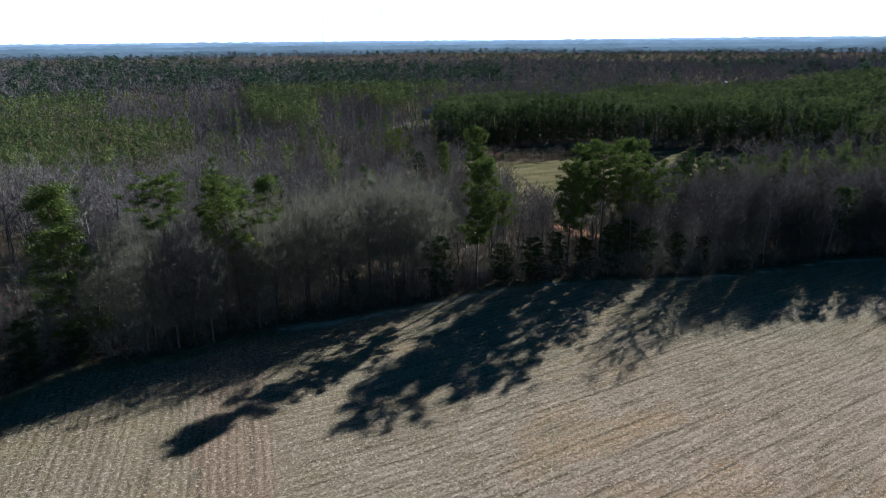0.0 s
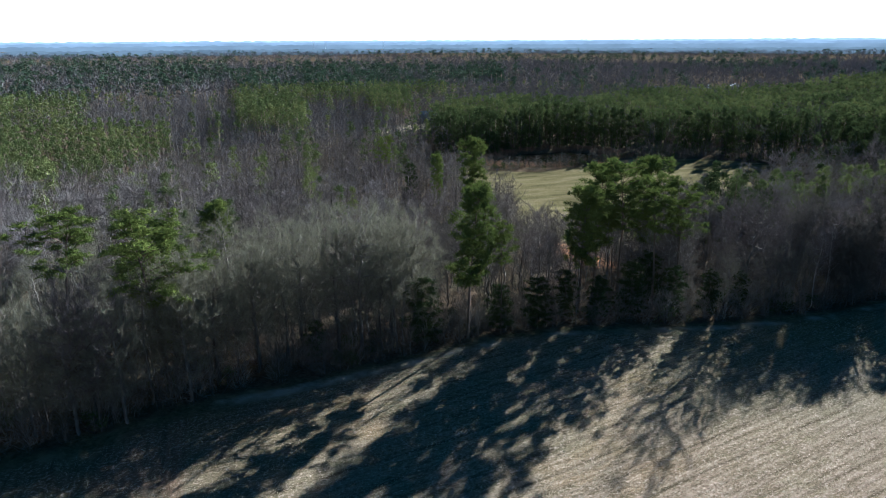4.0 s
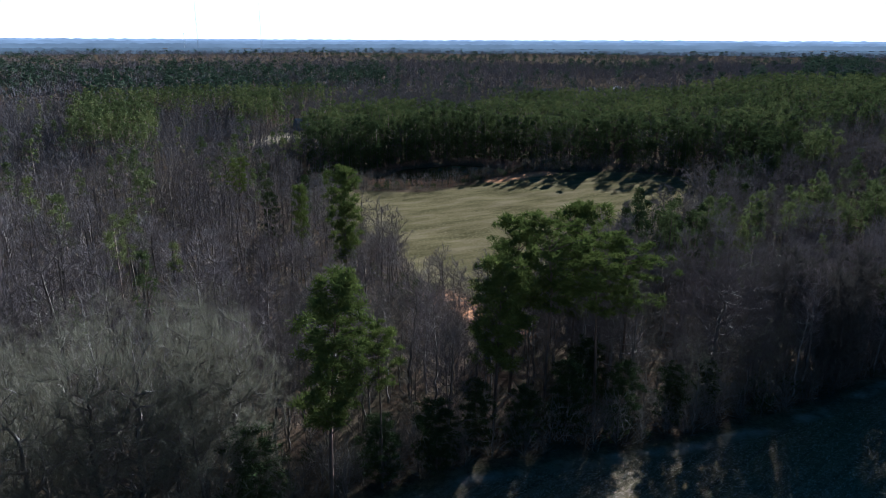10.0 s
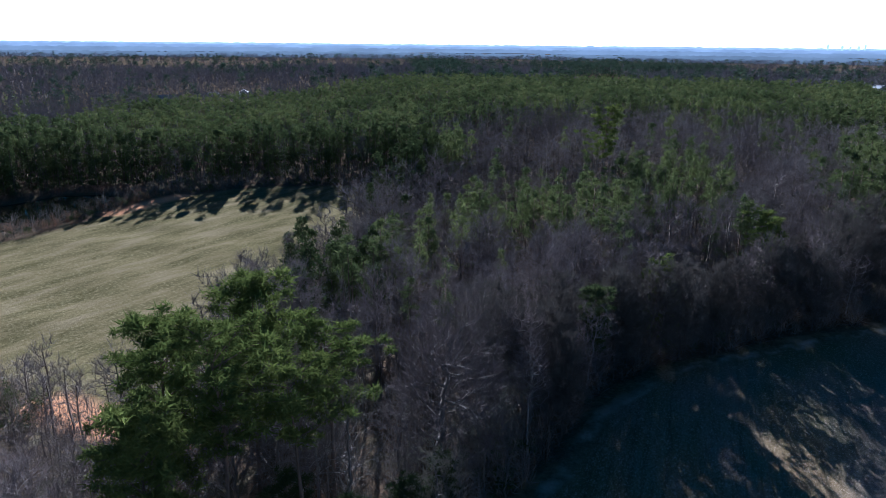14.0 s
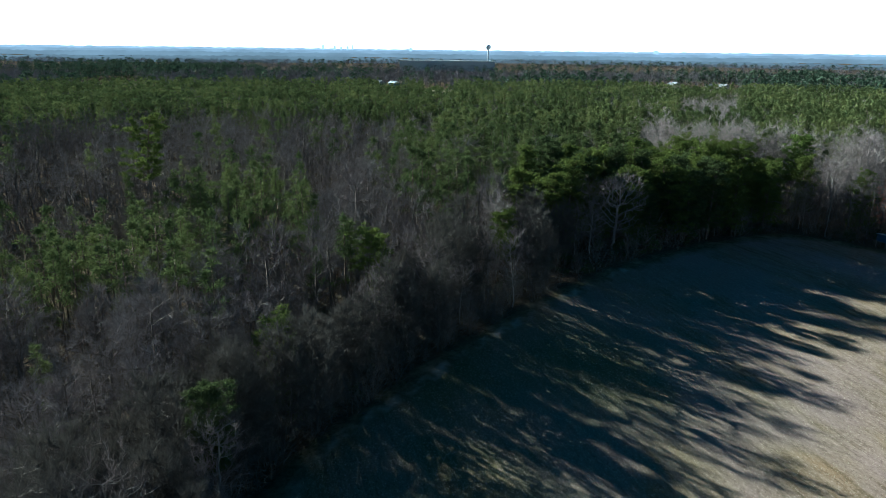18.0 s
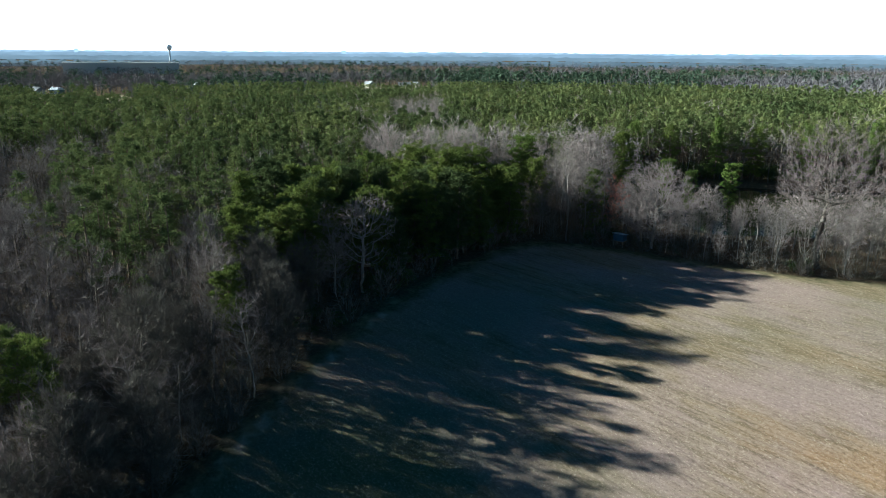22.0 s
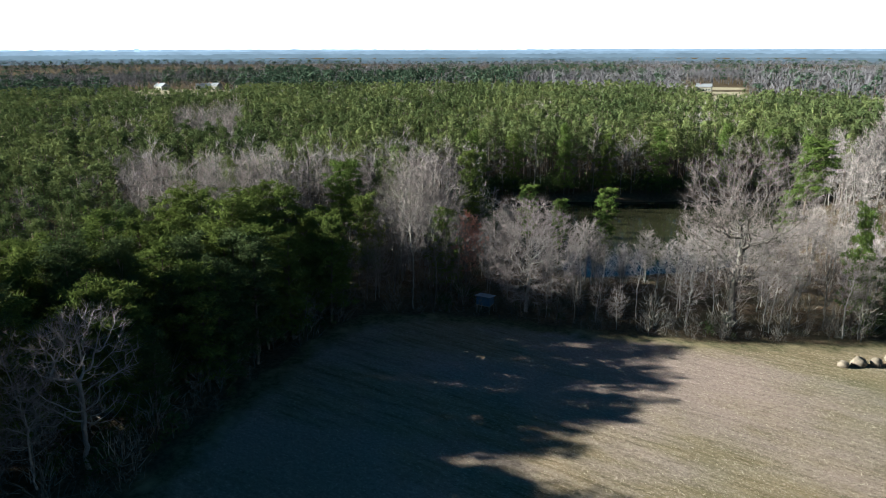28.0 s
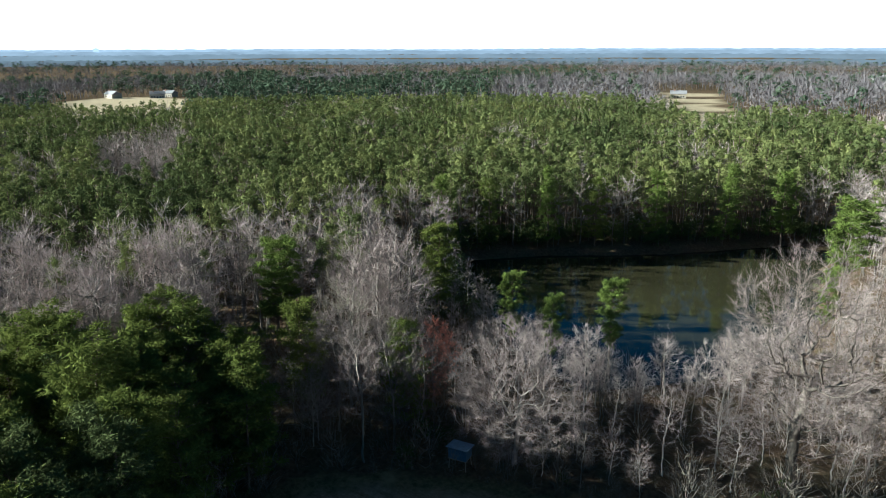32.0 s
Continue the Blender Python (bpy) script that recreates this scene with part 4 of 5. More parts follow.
for px, py, ph in ((262, 13, 18), (259, 3, 17), (254, -10, 19), (249, -20, 17), (243, -33, 18), (235, -47, 19), (229, -60, 18)):
    hero("full", px, py, ph, "yellow-green pine on the far bank of the pond", int(ph) % 3, (BARK_PINE, NEEDLE_YELLOW if ph != 17 else NEEDLE), "pines on the far bank of the pond", wide=1.1)
for px, py in ((-33, 170), (-42, 175), (-47, 152), (-27, 172), (-24, 181), (-16, 168), (-43, 159), (-52, 154), (-38, 174), (-33, 177), (-25, 175), (-18, 180), (-40, 172)):
    hero("full", px, py, rng.uniform(5, 8.5), "small yellow-green pine among bare trees", 1, (BARK_PINE, NEEDLE_YELLOW), "young pines among the bare trees", wide=0.9)
hero("pine", 194, -27, 21.5, "broad yellow-green pine beside the pond", 2, (BARK_PINE, NEEDLE_YELLOW), wide=1.4)
for px, py, ph in ((195, 23.5, 15.3), (205, 33.3, 15), (198, 31.5, 13.5), (187, -12, 13)):
    hero("pine", px, py, ph, "young yellow-green pine on the pond bank", 4, (BARK_PINE, NEEDLE_YELLOW), "young pines on the pond bank", wide=1.1)

for px, py, ph in ((22, 129.5, 9), (27, 129, 8), (33, 130.5, 10), (40, 131.5, 9), (46, 131.5, 8), (37, 136, 10), (52, 134, 7)):
    hero("full", px, py, ph, "dark evergreen at the field's edge", 2, (BARK_PINE, NEEDLE_DARK), "evergreens at the field's edge", wide=1.5)
hero("oak", 54.5, 137, 20.5, "wide grey bare tree with a dense rounded crown beside tall pines", 2, (BARK_GREY, TWIG), wide=1.1)
taken += [(190, 53, 3.5), (187, 55.5, 3.0)]

# ---------------------------------------------------------------- trees: stands
def grid_points(x0, x1, y0, y1, step):
    xs, ys = np.meshgrid(np.arange(x0, x1, step), np.arange(y0, y1, step))
    xs, ys = xs.ravel(), ys.ravel()
    return xs + rng.uniform(-0.46, 0.46, xs.size) * step, ys + rng.uniform(-0.46, 0.46, xs.size) * step


def clear_of(x, y, margin=1.5):
    ok = depth_in(FIELD, x, y) < -margin
    ok &= depth_in(MEADOW, x, y) < -margin
    for p in (POND_A, POND_B):
        ok &= depth_in(p, x, y) < -2.5
    for p in FAR_FIELDS:
        ok &= ~inside(p, x, y)
    return ok


tx, ty = grid_points(-330, 560, -240, 620, 3.9)
ok = clear_of(tx, ty) & (np.hypot(tx - 60, ty - 100) < 520)
azim = np.degrees(np.arctan2(tx - 40, ty - 60))
ok &= (azim > -62) & (azim < 172)
for hx, hy, hr in taken:
    ok &= np.hypot(tx - hx, ty - hy) > hr
tx, ty = tx[ok], ty[ok]
in_plant, in_young, in_corner = inside(PLANTATION, tx, ty), inside(YOUNG_PINES, tx, ty), inside(CORNER_PINES, tx, ty)
depth = np.minimum(-depth_in(FIELD, tx, ty), -depth_in(MEADOW, tx, ty))
chance = np.where((tx > -10) & (tx < 50) & (ty > 140) & (ty < 215), 0.0, 0.04)
in_plant &= ~(inside(BARE_GAPS[0], tx, ty) | inside(BARE_GAPS[1], tx, ty))
belt = (tx > 45) & (tx < 210) & (ty > 100) & (ty < 215)
chance[belt] = 0.05
chance[inside(POND_SHORE, tx, ty)] = 0.0
chance[in_plant] = np.where(ty > 45, np.where(patchy(tx, ty, 21, 9) > 0.18, 0.5, 0.92), np.where(patchy(tx, ty, 17, 5) > 0.45, 0.35, 0.97))[in_plant]
copse = inside([(198, 52), (222, 44), (246, 38), (262, 98), (206, 101), (194, 66)], tx, ty)
chance[copse] = np.where(patchy(tx, ty, 8, 8) > 0.35, 0.5, 0.03)[copse]
behind = (ty > 255) & (tx > 88) & (depth_in(MEADOW, tx, ty) > -30) | (ty > 325) & (depth_in(POND_B, tx, ty) > -26)
chance[behind] = 0.9
inner = belt & (tx > 163) & (depth > 13) & (ty < 150)
chance[inner] = np.where(patchy(tx, ty, 9, 2) > 0.25, 0.35, 0.85)[inner]
for outline, share in ZONES:
    sel = inside(outline, tx, ty)
    chance[sel] = share
front_pines = inside([(149, 140), (157, 132), (160, 117), (171, 110), (205, 103), (222, 150), (196, 149), (171, 144)], tx, ty)
chance[front_pines] = np.where(patchy(tx, ty, 9, 2) > 0.4, 0.45, 0.95)[front_pines]
for patch_ in BELT_PINES:
    sel = inside(patch_, tx, ty)
    chance[sel] = np.where(patchy(tx, ty, 9, 2) > 0.3, 0.3, 0.88)[sel]
chance[inside(BARE_GAPS[2], tx, ty)] = 0.05
chance[in_young | in_corner] = 1.0
is_pine = rng.uniform(0, 1, tx.shape) < chance
is_pine &= ~inside(POND_BANK, tx, ty)
stay = is_pine | (rng.uniform(0, 1, tx.shape) < np.where(inside(POND_SHORE, tx, ty), 0.85, np.where(copse, 0.85, np.where((tx > 150) & (ty < 100), 0.9, np.where((depth < 32) & (ty > 60), np.where(tx > 66, 1.0, 0.8), 0.76)))))
stay &= ~((ty > 262) & (tx > 84) & (depth_in(MEADOW, tx, ty) > -9))
stay &= ~((ty > 272) & (tx > -4) & (tx < 92) & (depth_in(MEADOW, tx, ty) > -24) & (depth_in(POND_B, tx, ty) < 4) & (ty < 345))
thin = (tx > -6) & (tx < 46) & (ty > 148) & (ty < 210)
stay &= ~(~is_pine & thin & (rng.uniform(0, 1, tx.shape) < 0.3))
stay &= ~(~is_pine & (tx > 150) & (ty > 68) & (depth < 7))
stay &= ~(is_pine & inside(PLANTATION, tx, ty) & (rng.uniform(0, 1, tx.shape) < 0.12))
stay &= ~(in_corner & (rng.uniform(0, 1, tx.shape) < 0.3))
stay &= ~(inside(YOUNG_PINES, tx, ty) & (rng.uniform(0, 1, tx.shape) < 0.4))
tx, ty, is_pine, depth = tx[stay], ty[stay], is_pine[stay], depth[stay]
in_plant, in_young, in_corner = in_plant[stay], in_young[stay], in_corner[stay]
front_pines = front_pines[stay]
wet = (tx < 20) & (ty > 200)
H_pine = np.where(in_young, rng.uniform(12, 16, tx.size), np.where(in_plant, rng.uniform(15, 19.5, tx.size), rng.uniform(14, 20, tx.size)))
H_bare = np.where((tx < 75) & (depth < 26) & (ty < 200), rng.uniform(13, 20, tx.size), np.where(wet, rng.uniform(9, 16, tx.size), rng.uniform(10.5, 19, tx.size))) * np.where(rng.uniform(0, 1, tx.size) < 0.25, 0.7, 1.0)
by_pond = inside(POND_SHORE, tx, ty)
H_bare[by_pond] = rng.uniform(7, 12.5, by_pond.sum())
grove = inside([(198, 52), (222, 44), (246, 38), (250, 98), (206, 98), (194, 66)], tx, ty)
H_bare[grove] = rng.uniform(15, 22, grove.sum())
bank_trees = inside(POND_BANK, tx, ty) & ~by_pond
H_bare[bank_trees] = rng.uniform(5.5, 10, bank_trees.sum())
lane = line_dist([(226, 62), (197, 71)], tx, ty) < 7
H_bare[lane] = np.minimum(H_bare[lane], 10.5)
thin = (tx > -6) & (tx < 46) & (ty > 148) & (ty < 210)
H_bare[thin] = rng.uniform(7, 15, thin.sum())
SHADE_X = [-60, -42, -34, -12, 8, 19, 37, 59, 73, 90, 108, 118, 129, 141, 149, 155, 160, 178, 260]
SHADE_Y = [20, 48, 60, 74, 87, 88, 97, 104, 102, 94, 83, 75, 69, 63, 55, 42, 38, 30, 10]
reach = np.zeros(tx.size)
for step_ in range(1, 95):
    sx_, sy_ = tx - math.sin(az) * step_, ty - math.cos(az) * step_
    reach = np.where((reach == step_ - 1) & (sy_ > np.interp(sx_, SHADE_X, SHADE_Y)), step_, reach)
tall_most = np.maximum(8.0, reach * math.tan(el) + land(tx - math.sin(az) * reach, ty - math.cos(az) * reach) - land(tx, ty))
tall_most[(reach == 0) | (reach == 94) | (tx > 200) | (ty < 70)] = 99
H_pine = np.minimum(H_pine, np.where(in_young, 99, tall_most))
H_pine[front_pines] = np.maximum(H_pine, rng.uniform(13.5, 16.5, tx.size))[front_pines]
H_bare = np.minimum(H_bare, tall_most * np.where((tx > 95) & (tx < 140), 1.1, 1.02))
low_front = (tx > 157) & (tx < 175) & (ty > 94) & (ty < 109)
H_pine[low_front] = rng.uniform(9, 12, low_front.sum())
near = (np.hypot(tx - 5, ty - 85) < 88) & (depth < 34) & (ty < 190) | (np.hypot(tx - 165, ty - 60) < 66) & (depth < 30) | (np.hypot(tx - 110, ty - 130) < 60) & (depth < 13)
way_off = line_dist([(0, 30), (8, 66), (30, 106), (60, 114), (128, 86)], tx, ty) + 0.8 * depth
order = np.argsort(way_off)
near_bare = np.array([i for i in order if near[i] and not is_pine[i]])
near_pine = np.array([i for i in order if near[i] and is_pine[i]])
LABELS = ["grey leafless tree in the woodland edge", "slender leafless tree in the woodland", "leafless tree with fine brown twigs in the wood"]
for n_, i in enumerate(near_bare[:290]):
    pale = tx[i] > 130 and ty[i] < 75 or rng.uniform() < 0.12
    mats = (BARK_PALE, TWIG_PALE) if pale and rng.uniform() < 0.7 else (BARK_PALE if n_ % 6 == 0 else BARK_GREY, ((TWIG, TWIG_OLIVE, TWIG_OLIVE) if tx[i] < -4 else (TWIG, TWIG_SHADED, TWIG) if ty[i] > 120 else (TWIG, TWIG, TWIG_OLIVE))[n_ % 3])
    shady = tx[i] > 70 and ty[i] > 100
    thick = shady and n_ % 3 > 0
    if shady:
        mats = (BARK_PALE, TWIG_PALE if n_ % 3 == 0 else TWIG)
    # dense trees of the shady side carry the wood's shade in their twig colour
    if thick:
        mats = (BARK_DARK, TWIG_SHADED)
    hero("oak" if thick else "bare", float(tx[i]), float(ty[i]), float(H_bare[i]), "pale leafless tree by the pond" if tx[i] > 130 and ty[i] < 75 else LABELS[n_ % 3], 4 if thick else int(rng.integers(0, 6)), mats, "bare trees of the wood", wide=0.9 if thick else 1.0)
for n_, i in enumerate(near_pine[:110]):
    k = "full" if in_corner[i] or H_pine[i] < 14 or rng.uniform() < 0.5 else "pine"
    hero(k, float(tx[i]), float(ty[i]), float(H_pine[i]), "green pine in the woodland edge", int(rng.integers(0, 4)), (BARK_PINE, NEEDLE_PLANTED if n_ % 3 == 0 else NEEDLE), "pines of the wood", wide=1.3 if k == "full" else 1.1)
rest = np.ones(tx.size, bool)
rest[near_bare[:290]] = False
rest[near_pine[:110]] = False
off = line_dist([(0, 30), (8, 66), (30, 106), (60, 114), (128, 86)], tx, ty)
for lo, hi, tb, tp, word in ((0, 112, T_BARE_MID, T_PINE_MID, "dense"), (112, 225, T_BARE_OFF, T_PINE_OFF, "deep"), (225, 330, T_BARE_FAR, T_PINE_FAR, "far"), (330, 1e4, T_BARE_LAST, T_PINE_LAST, "farthest")):
    deep = (off >= lo) & (off < hi)
    pale_ = (tx > 125) & (ty < 102)
    sel = rest & ~is_pine & deep & pale_
    stuff("bare_woodland", tb, place(tx[sel], ty[sel]), H_bare[sel], 15, [BARK_GREY, TWIG_PALE], word + " pale leafless woodland round a pond", "woodland", rng)
    sel = rest & ~is_pine & deep & ~pale_
    stuff("bare_woodland", tb, place(tx[sel], ty[sel]), H_bare[sel], 15, [BARK_DARK, TWIG if hi < 300 else TWIG_HAZED], word + " grey-brown leafless woodland", "woodland", rng)
    sel = rest & is_pine & deep
    # rim pines take the dark needles, their backlit side painted as colour
    rim = sel & (np.minimum(-depth_in(MEADOW, tx, ty), -depth_in(POND_B, tx, ty)) < 22)
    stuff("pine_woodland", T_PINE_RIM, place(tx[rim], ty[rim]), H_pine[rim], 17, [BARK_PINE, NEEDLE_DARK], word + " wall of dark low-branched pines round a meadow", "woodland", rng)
    sel = sel & ~rim
    stuff("pine_woodland", tp, place(tx[sel], ty[sel]), H_pine[sel], 17, [BARK_PINE, NEEDLE_PLANTED], word + " green planted pine wood", "woodland", rng)

# brush along the edges and under the trees
bx, by = grid_points(-110, 275, -70, 365, 2.9)
bd = np.maximum(depth_in(FIELD, bx, by), depth_in(MEADOW, bx, by))
ok = (bd < -0.6) & (depth_in(POND_A, bx, by) < -2) & (depth_in(POND_B, bx, by) < -1.5) & (rng.uniform(0, 1, bx.size) < np.where(bd > -11, 0.99, 0.75))
ok &= (line_dist([(0, 30), (8, 66), (30, 106), (60, 114), (128, 86)], bx, by) < 105) | (depth_in(MEADOW, bx, by) > -12) | (bx < 60) & (by < 300) & (by > 120) & (rng.uniform(0, 1, bx.size) < 0.6)
POND_STRIP = [(172, 44), (198, 46), (206, 30), (206, -40), (164, -40), (160, 12)]
ok &= ~inside(POND_STRIP, bx, by) | (rng.uniform(0, 1, bx.size) < 0.2)
stuff("undergrowth", T_BRUSH, place(bx[ok], by[ok]), rng.uniform(2.5, 7.5, ok.sum()), 5, [BARK_DARK, TWIG_SHADED], "tangled leafless brush along the wood's edge", "undergrowth", rng)

kx, ky = grid_points(-75, 200, 0, 150, 1.8)
kd = depth_in(FIELD, kx, ky)
ok = (kd < -0.6) & (kd > -8) & (depth_in(CORNER_PINES, kx, ky) < -3) & (rng.uniform(0, 1, kx.size) < np.where((kx > 150) & (ky > 60), 0.3, 0.85))
T_THICKET = [sapling(260 + i, 150, 5.0) for i in range(5)]
stuff("thicket", T_THICKET, place(kx[ok], ky[ok]), rng.uniform(2.0, 6.5, ok.sum()) * np.where(kx[ok] > 145, 0.4, 1.0), 5, [BARK_DARK, TWIG_SHADED], "dense leafless thicket at the wood's edge", "thicket", rng)

def shrub(seed, k=16, n=13):
    r = np.random.default_rng(seed)
    a, f = r.uniform(0, 6.283, k), r.uniform(0.15, 0.95, k)
    rad = 0.95 * np.sqrt(1 - f ** 2) * r.uniform(0.5, 1.1, k)
    c = np.stack([np.cos(a) * rad, np.sin(a) * rad, f * 2.0], 1)
    return tubes([(0, 0, 0, 0, 0, 1.2, 0.05, 0.03)], 3), tufts(c, r.uniform(0.4, 0.65, k), n, r, 0.8, 0.16)


ex, ey = grid_points(-75, 276, -75, 352, 2.4)
ed_ = np.maximum(depth_in(FIELD, ex, ey), depth_in(MEADOW, ex, ey))
bank = depth_in(POND_A, ex, ey)
bank = (bank < -1.5) & (bank > -13) & (ex > 222)
ok = ~inside(POND_STRIP, ex, ey) & (ed_ < -1.2) & ((ed_ > -9) | bank) & ((patchy(ex, ey, 5, 6) > -0.05) | bank) & (rng.uniform(0, 1, ex.size) < 0.55) & (depth_in(POND_A, ex, ey) < -2) & (depth_in(POND_B, ex, ey) < -2)
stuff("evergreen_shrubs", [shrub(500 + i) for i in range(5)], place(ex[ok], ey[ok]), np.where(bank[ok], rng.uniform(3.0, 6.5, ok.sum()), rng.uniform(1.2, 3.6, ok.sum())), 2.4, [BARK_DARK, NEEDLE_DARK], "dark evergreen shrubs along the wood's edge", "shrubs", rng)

# loose straw lying on the field
STRAW = needle_material("pale_straw", (0.30, 0.24, 0.15), (0.44, 0.37, 0.26), (0.60, 0.52, 0.40))
qx, qy = rng.uniform(-48, 172, 220000), rng.uniform(20, 138, 220000)
ok = (rng.uniform(0, 1, qx.size) < np.interp(qx, [20, 90], [1.0, 0.25])) & (depth_in(FIELD, qx, qy) > 2.5) & (line_dist([(-20, 40), (60, 75), (150, 20)], qx, qy) < 72)
qx, qy = qx[ok], qy[ok]
qa = rng.normal(radians(31), 1.0, qx.size)
ql = rng.uniform(0.12, 0.36, qx.size)
q0 = np.stack([qx, qy, land(qx, qy) + rng.uniform(0.05, 0.12, qx.size)], 1)
q1 = q0 + np.stack([np.cos(qa) * ql, np.sin(qa) * ql, rng.uniform(-0.02, 0.22, qx.size)], 1)
sv, st = slivers(q0, q1, rng.uniform(0.025, 0.06, qx.size), rng)
tagged(new("straw", mesh_np("straw", sv, st, [STRAW])), "pale loose straw scattered over the stubble field", "straw", kind="stuff")

# far woods
def far_woods(r0, r1, step, pine_h, bare_h, name, broad):
    fx, fy = grid_points(60 - r1, 60 + r1, 100 - r1, 100 + r1, step)
    r = np.hypot(fx - 60, fy - 100)
    a = np.degrees(np.arctan2(fx - 40, fy - 60))
    ok = (r > r0) & (r < r1) & (a > -48) & (a < 168) & clear_of(fx, fy, 0)
    fx, fy = fx[ok], fy[ok]
    share = np.where(patchy(fx, fy, 80, 4) + 0.7 * patchy(fx, fy, 260, 7) > 0.5, 0.7, 0.08)
    for outline, s_ in ZONES + [(PLANTATION, 0.92)]:
        share[inside(outline, fx, fy)] = s_
    piny = rng.uniform(0, 1, fx.size) < share
    bal = rng.uniform(0.6, 1.3, fx.size)
    stuff(name + "_pines", T_FAR_PINE, place(fx[piny], fy[piny]), pine_h * bal[piny], 14, [BARK_PINE, NEEDLE_HAZED], "distant dark green pine woods", "woodland", rng, broad)
    stuff(name + "_bare_trees", T_FAR_BARE, place(fx[~piny], fy[~piny]), bare_h * bal[~piny], 14, [TWIG_HAZED, TWIG_HAZED], "distant grey leafless woods", "woodland", rng, broad)


far_woods(519, 1150, 10.4, 17, 15, "distant", 1.2)
far_woods(1150, 2200, 25.0, 13, 12.5, "horizon", 2.1)

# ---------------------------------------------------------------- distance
# painted haze: flat backdrop surfaces glow evenly in the colour of hazy distance
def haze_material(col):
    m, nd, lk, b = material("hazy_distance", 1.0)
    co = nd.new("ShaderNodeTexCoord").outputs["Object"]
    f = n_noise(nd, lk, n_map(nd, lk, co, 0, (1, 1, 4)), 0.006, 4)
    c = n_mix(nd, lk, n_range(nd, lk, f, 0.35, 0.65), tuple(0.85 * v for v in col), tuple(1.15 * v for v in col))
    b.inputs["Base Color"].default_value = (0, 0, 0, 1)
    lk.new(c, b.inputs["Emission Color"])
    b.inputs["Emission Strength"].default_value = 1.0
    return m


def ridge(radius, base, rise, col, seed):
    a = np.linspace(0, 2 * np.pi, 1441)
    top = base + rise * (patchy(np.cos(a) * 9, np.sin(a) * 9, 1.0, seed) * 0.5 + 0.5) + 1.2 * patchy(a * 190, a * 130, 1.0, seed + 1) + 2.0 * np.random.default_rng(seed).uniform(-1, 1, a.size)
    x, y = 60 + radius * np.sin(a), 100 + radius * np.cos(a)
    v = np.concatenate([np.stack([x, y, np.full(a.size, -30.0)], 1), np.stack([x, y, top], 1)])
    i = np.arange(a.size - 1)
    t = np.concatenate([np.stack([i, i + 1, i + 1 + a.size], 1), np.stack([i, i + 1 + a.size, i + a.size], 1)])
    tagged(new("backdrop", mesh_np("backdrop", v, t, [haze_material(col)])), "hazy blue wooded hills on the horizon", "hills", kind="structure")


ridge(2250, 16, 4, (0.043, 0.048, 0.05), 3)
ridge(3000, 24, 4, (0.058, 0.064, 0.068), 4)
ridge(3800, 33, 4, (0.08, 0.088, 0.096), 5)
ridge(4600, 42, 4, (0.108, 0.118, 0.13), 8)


# ---------------------------------------------------------------- made things
def part(name, bm, mat, parent, label=""):
    me = bpy.data.meshes.new(name)
    bmesh.ops.recalc_face_normals(bm, faces=bm.faces)
    bm.to_mesh(me), bm.free()
    me.materials.append(mat)
    ob = new(name, me)
    ob.parent = parent
    return tagged(ob, label)


def box(x, y, z, sx, sy, sz, bevel=0.02):
    bm = bmesh.new()
    bmesh.ops.create_cube(bm, size=1, matrix=Matrix.Translation((x, y, z)) @ Matrix.Diagonal((sx, sy, sz, 1)))
    if bevel:
        bmesh.ops.bevel(bm, geom=bm.edges[:], offset=bevel, segments=1, affect="EDGES")
    return bm


def tube_bm(segs, sides=8):
    v, t = tubes(segs, sides)
    bm = bmesh.new()
    vs = [bm.verts.new(p) for p in v]
    for f in t:
        bm.faces.new([vs[i] for i in f])
    return bm


def thing(name, label, category, x, y, turn=0.0, group="", sink=0.05):
    ob = new(name)
    ob.matrix_basis = pose(x, y, float(land(x, y)) - sink, 0, 0, turn)
    return tagged(ob, label, category, group)


STONE = plain("tan_boulder", (0.16, 0.12, 0.085), 0.95, 0.2, 2.5)
BLUE = plain("faded_blue_paint", (0.05, 0.085, 0.14), 0.6, 0.15, 4.0)
TIN = plain("weathered_tin", (0.20, 0.24, 0.29), 0.6, 0.15, 3.0, 0.3)
WOOD = plain("grey_timber", (0.20, 0.16, 0.12), 0.9, 0.2, 5.0)
WHITE = plain("white_siding", (0.36, 0.35, 0.33), 0.7, 0.05, 2.0)
CREAM = plain("cream_siding", (0.34, 0.29, 0.22), 0.7, 0.06, 2.0)
SHINGLE = plain("grey_shingles", (0.22, 0.21, 0.21), 0.9, 0.15, 3.0)
BRICK = plain("brown_brick", (0.26, 0.14, 0.10), 0.9, 0.15, 3.0)
GLASS = plain("dark_glass", (0.03, 0.035, 0.04), 0.15, 0.05, 1.0)
STEEL = plain("pale_steel", (0.62, 0.63, 0.64), 0.9, 0.06, 0.5)
CONCRETE = plain("hazy_concrete", (0.62, 0.64, 0.66), 0.8, 0.06, 0.2)

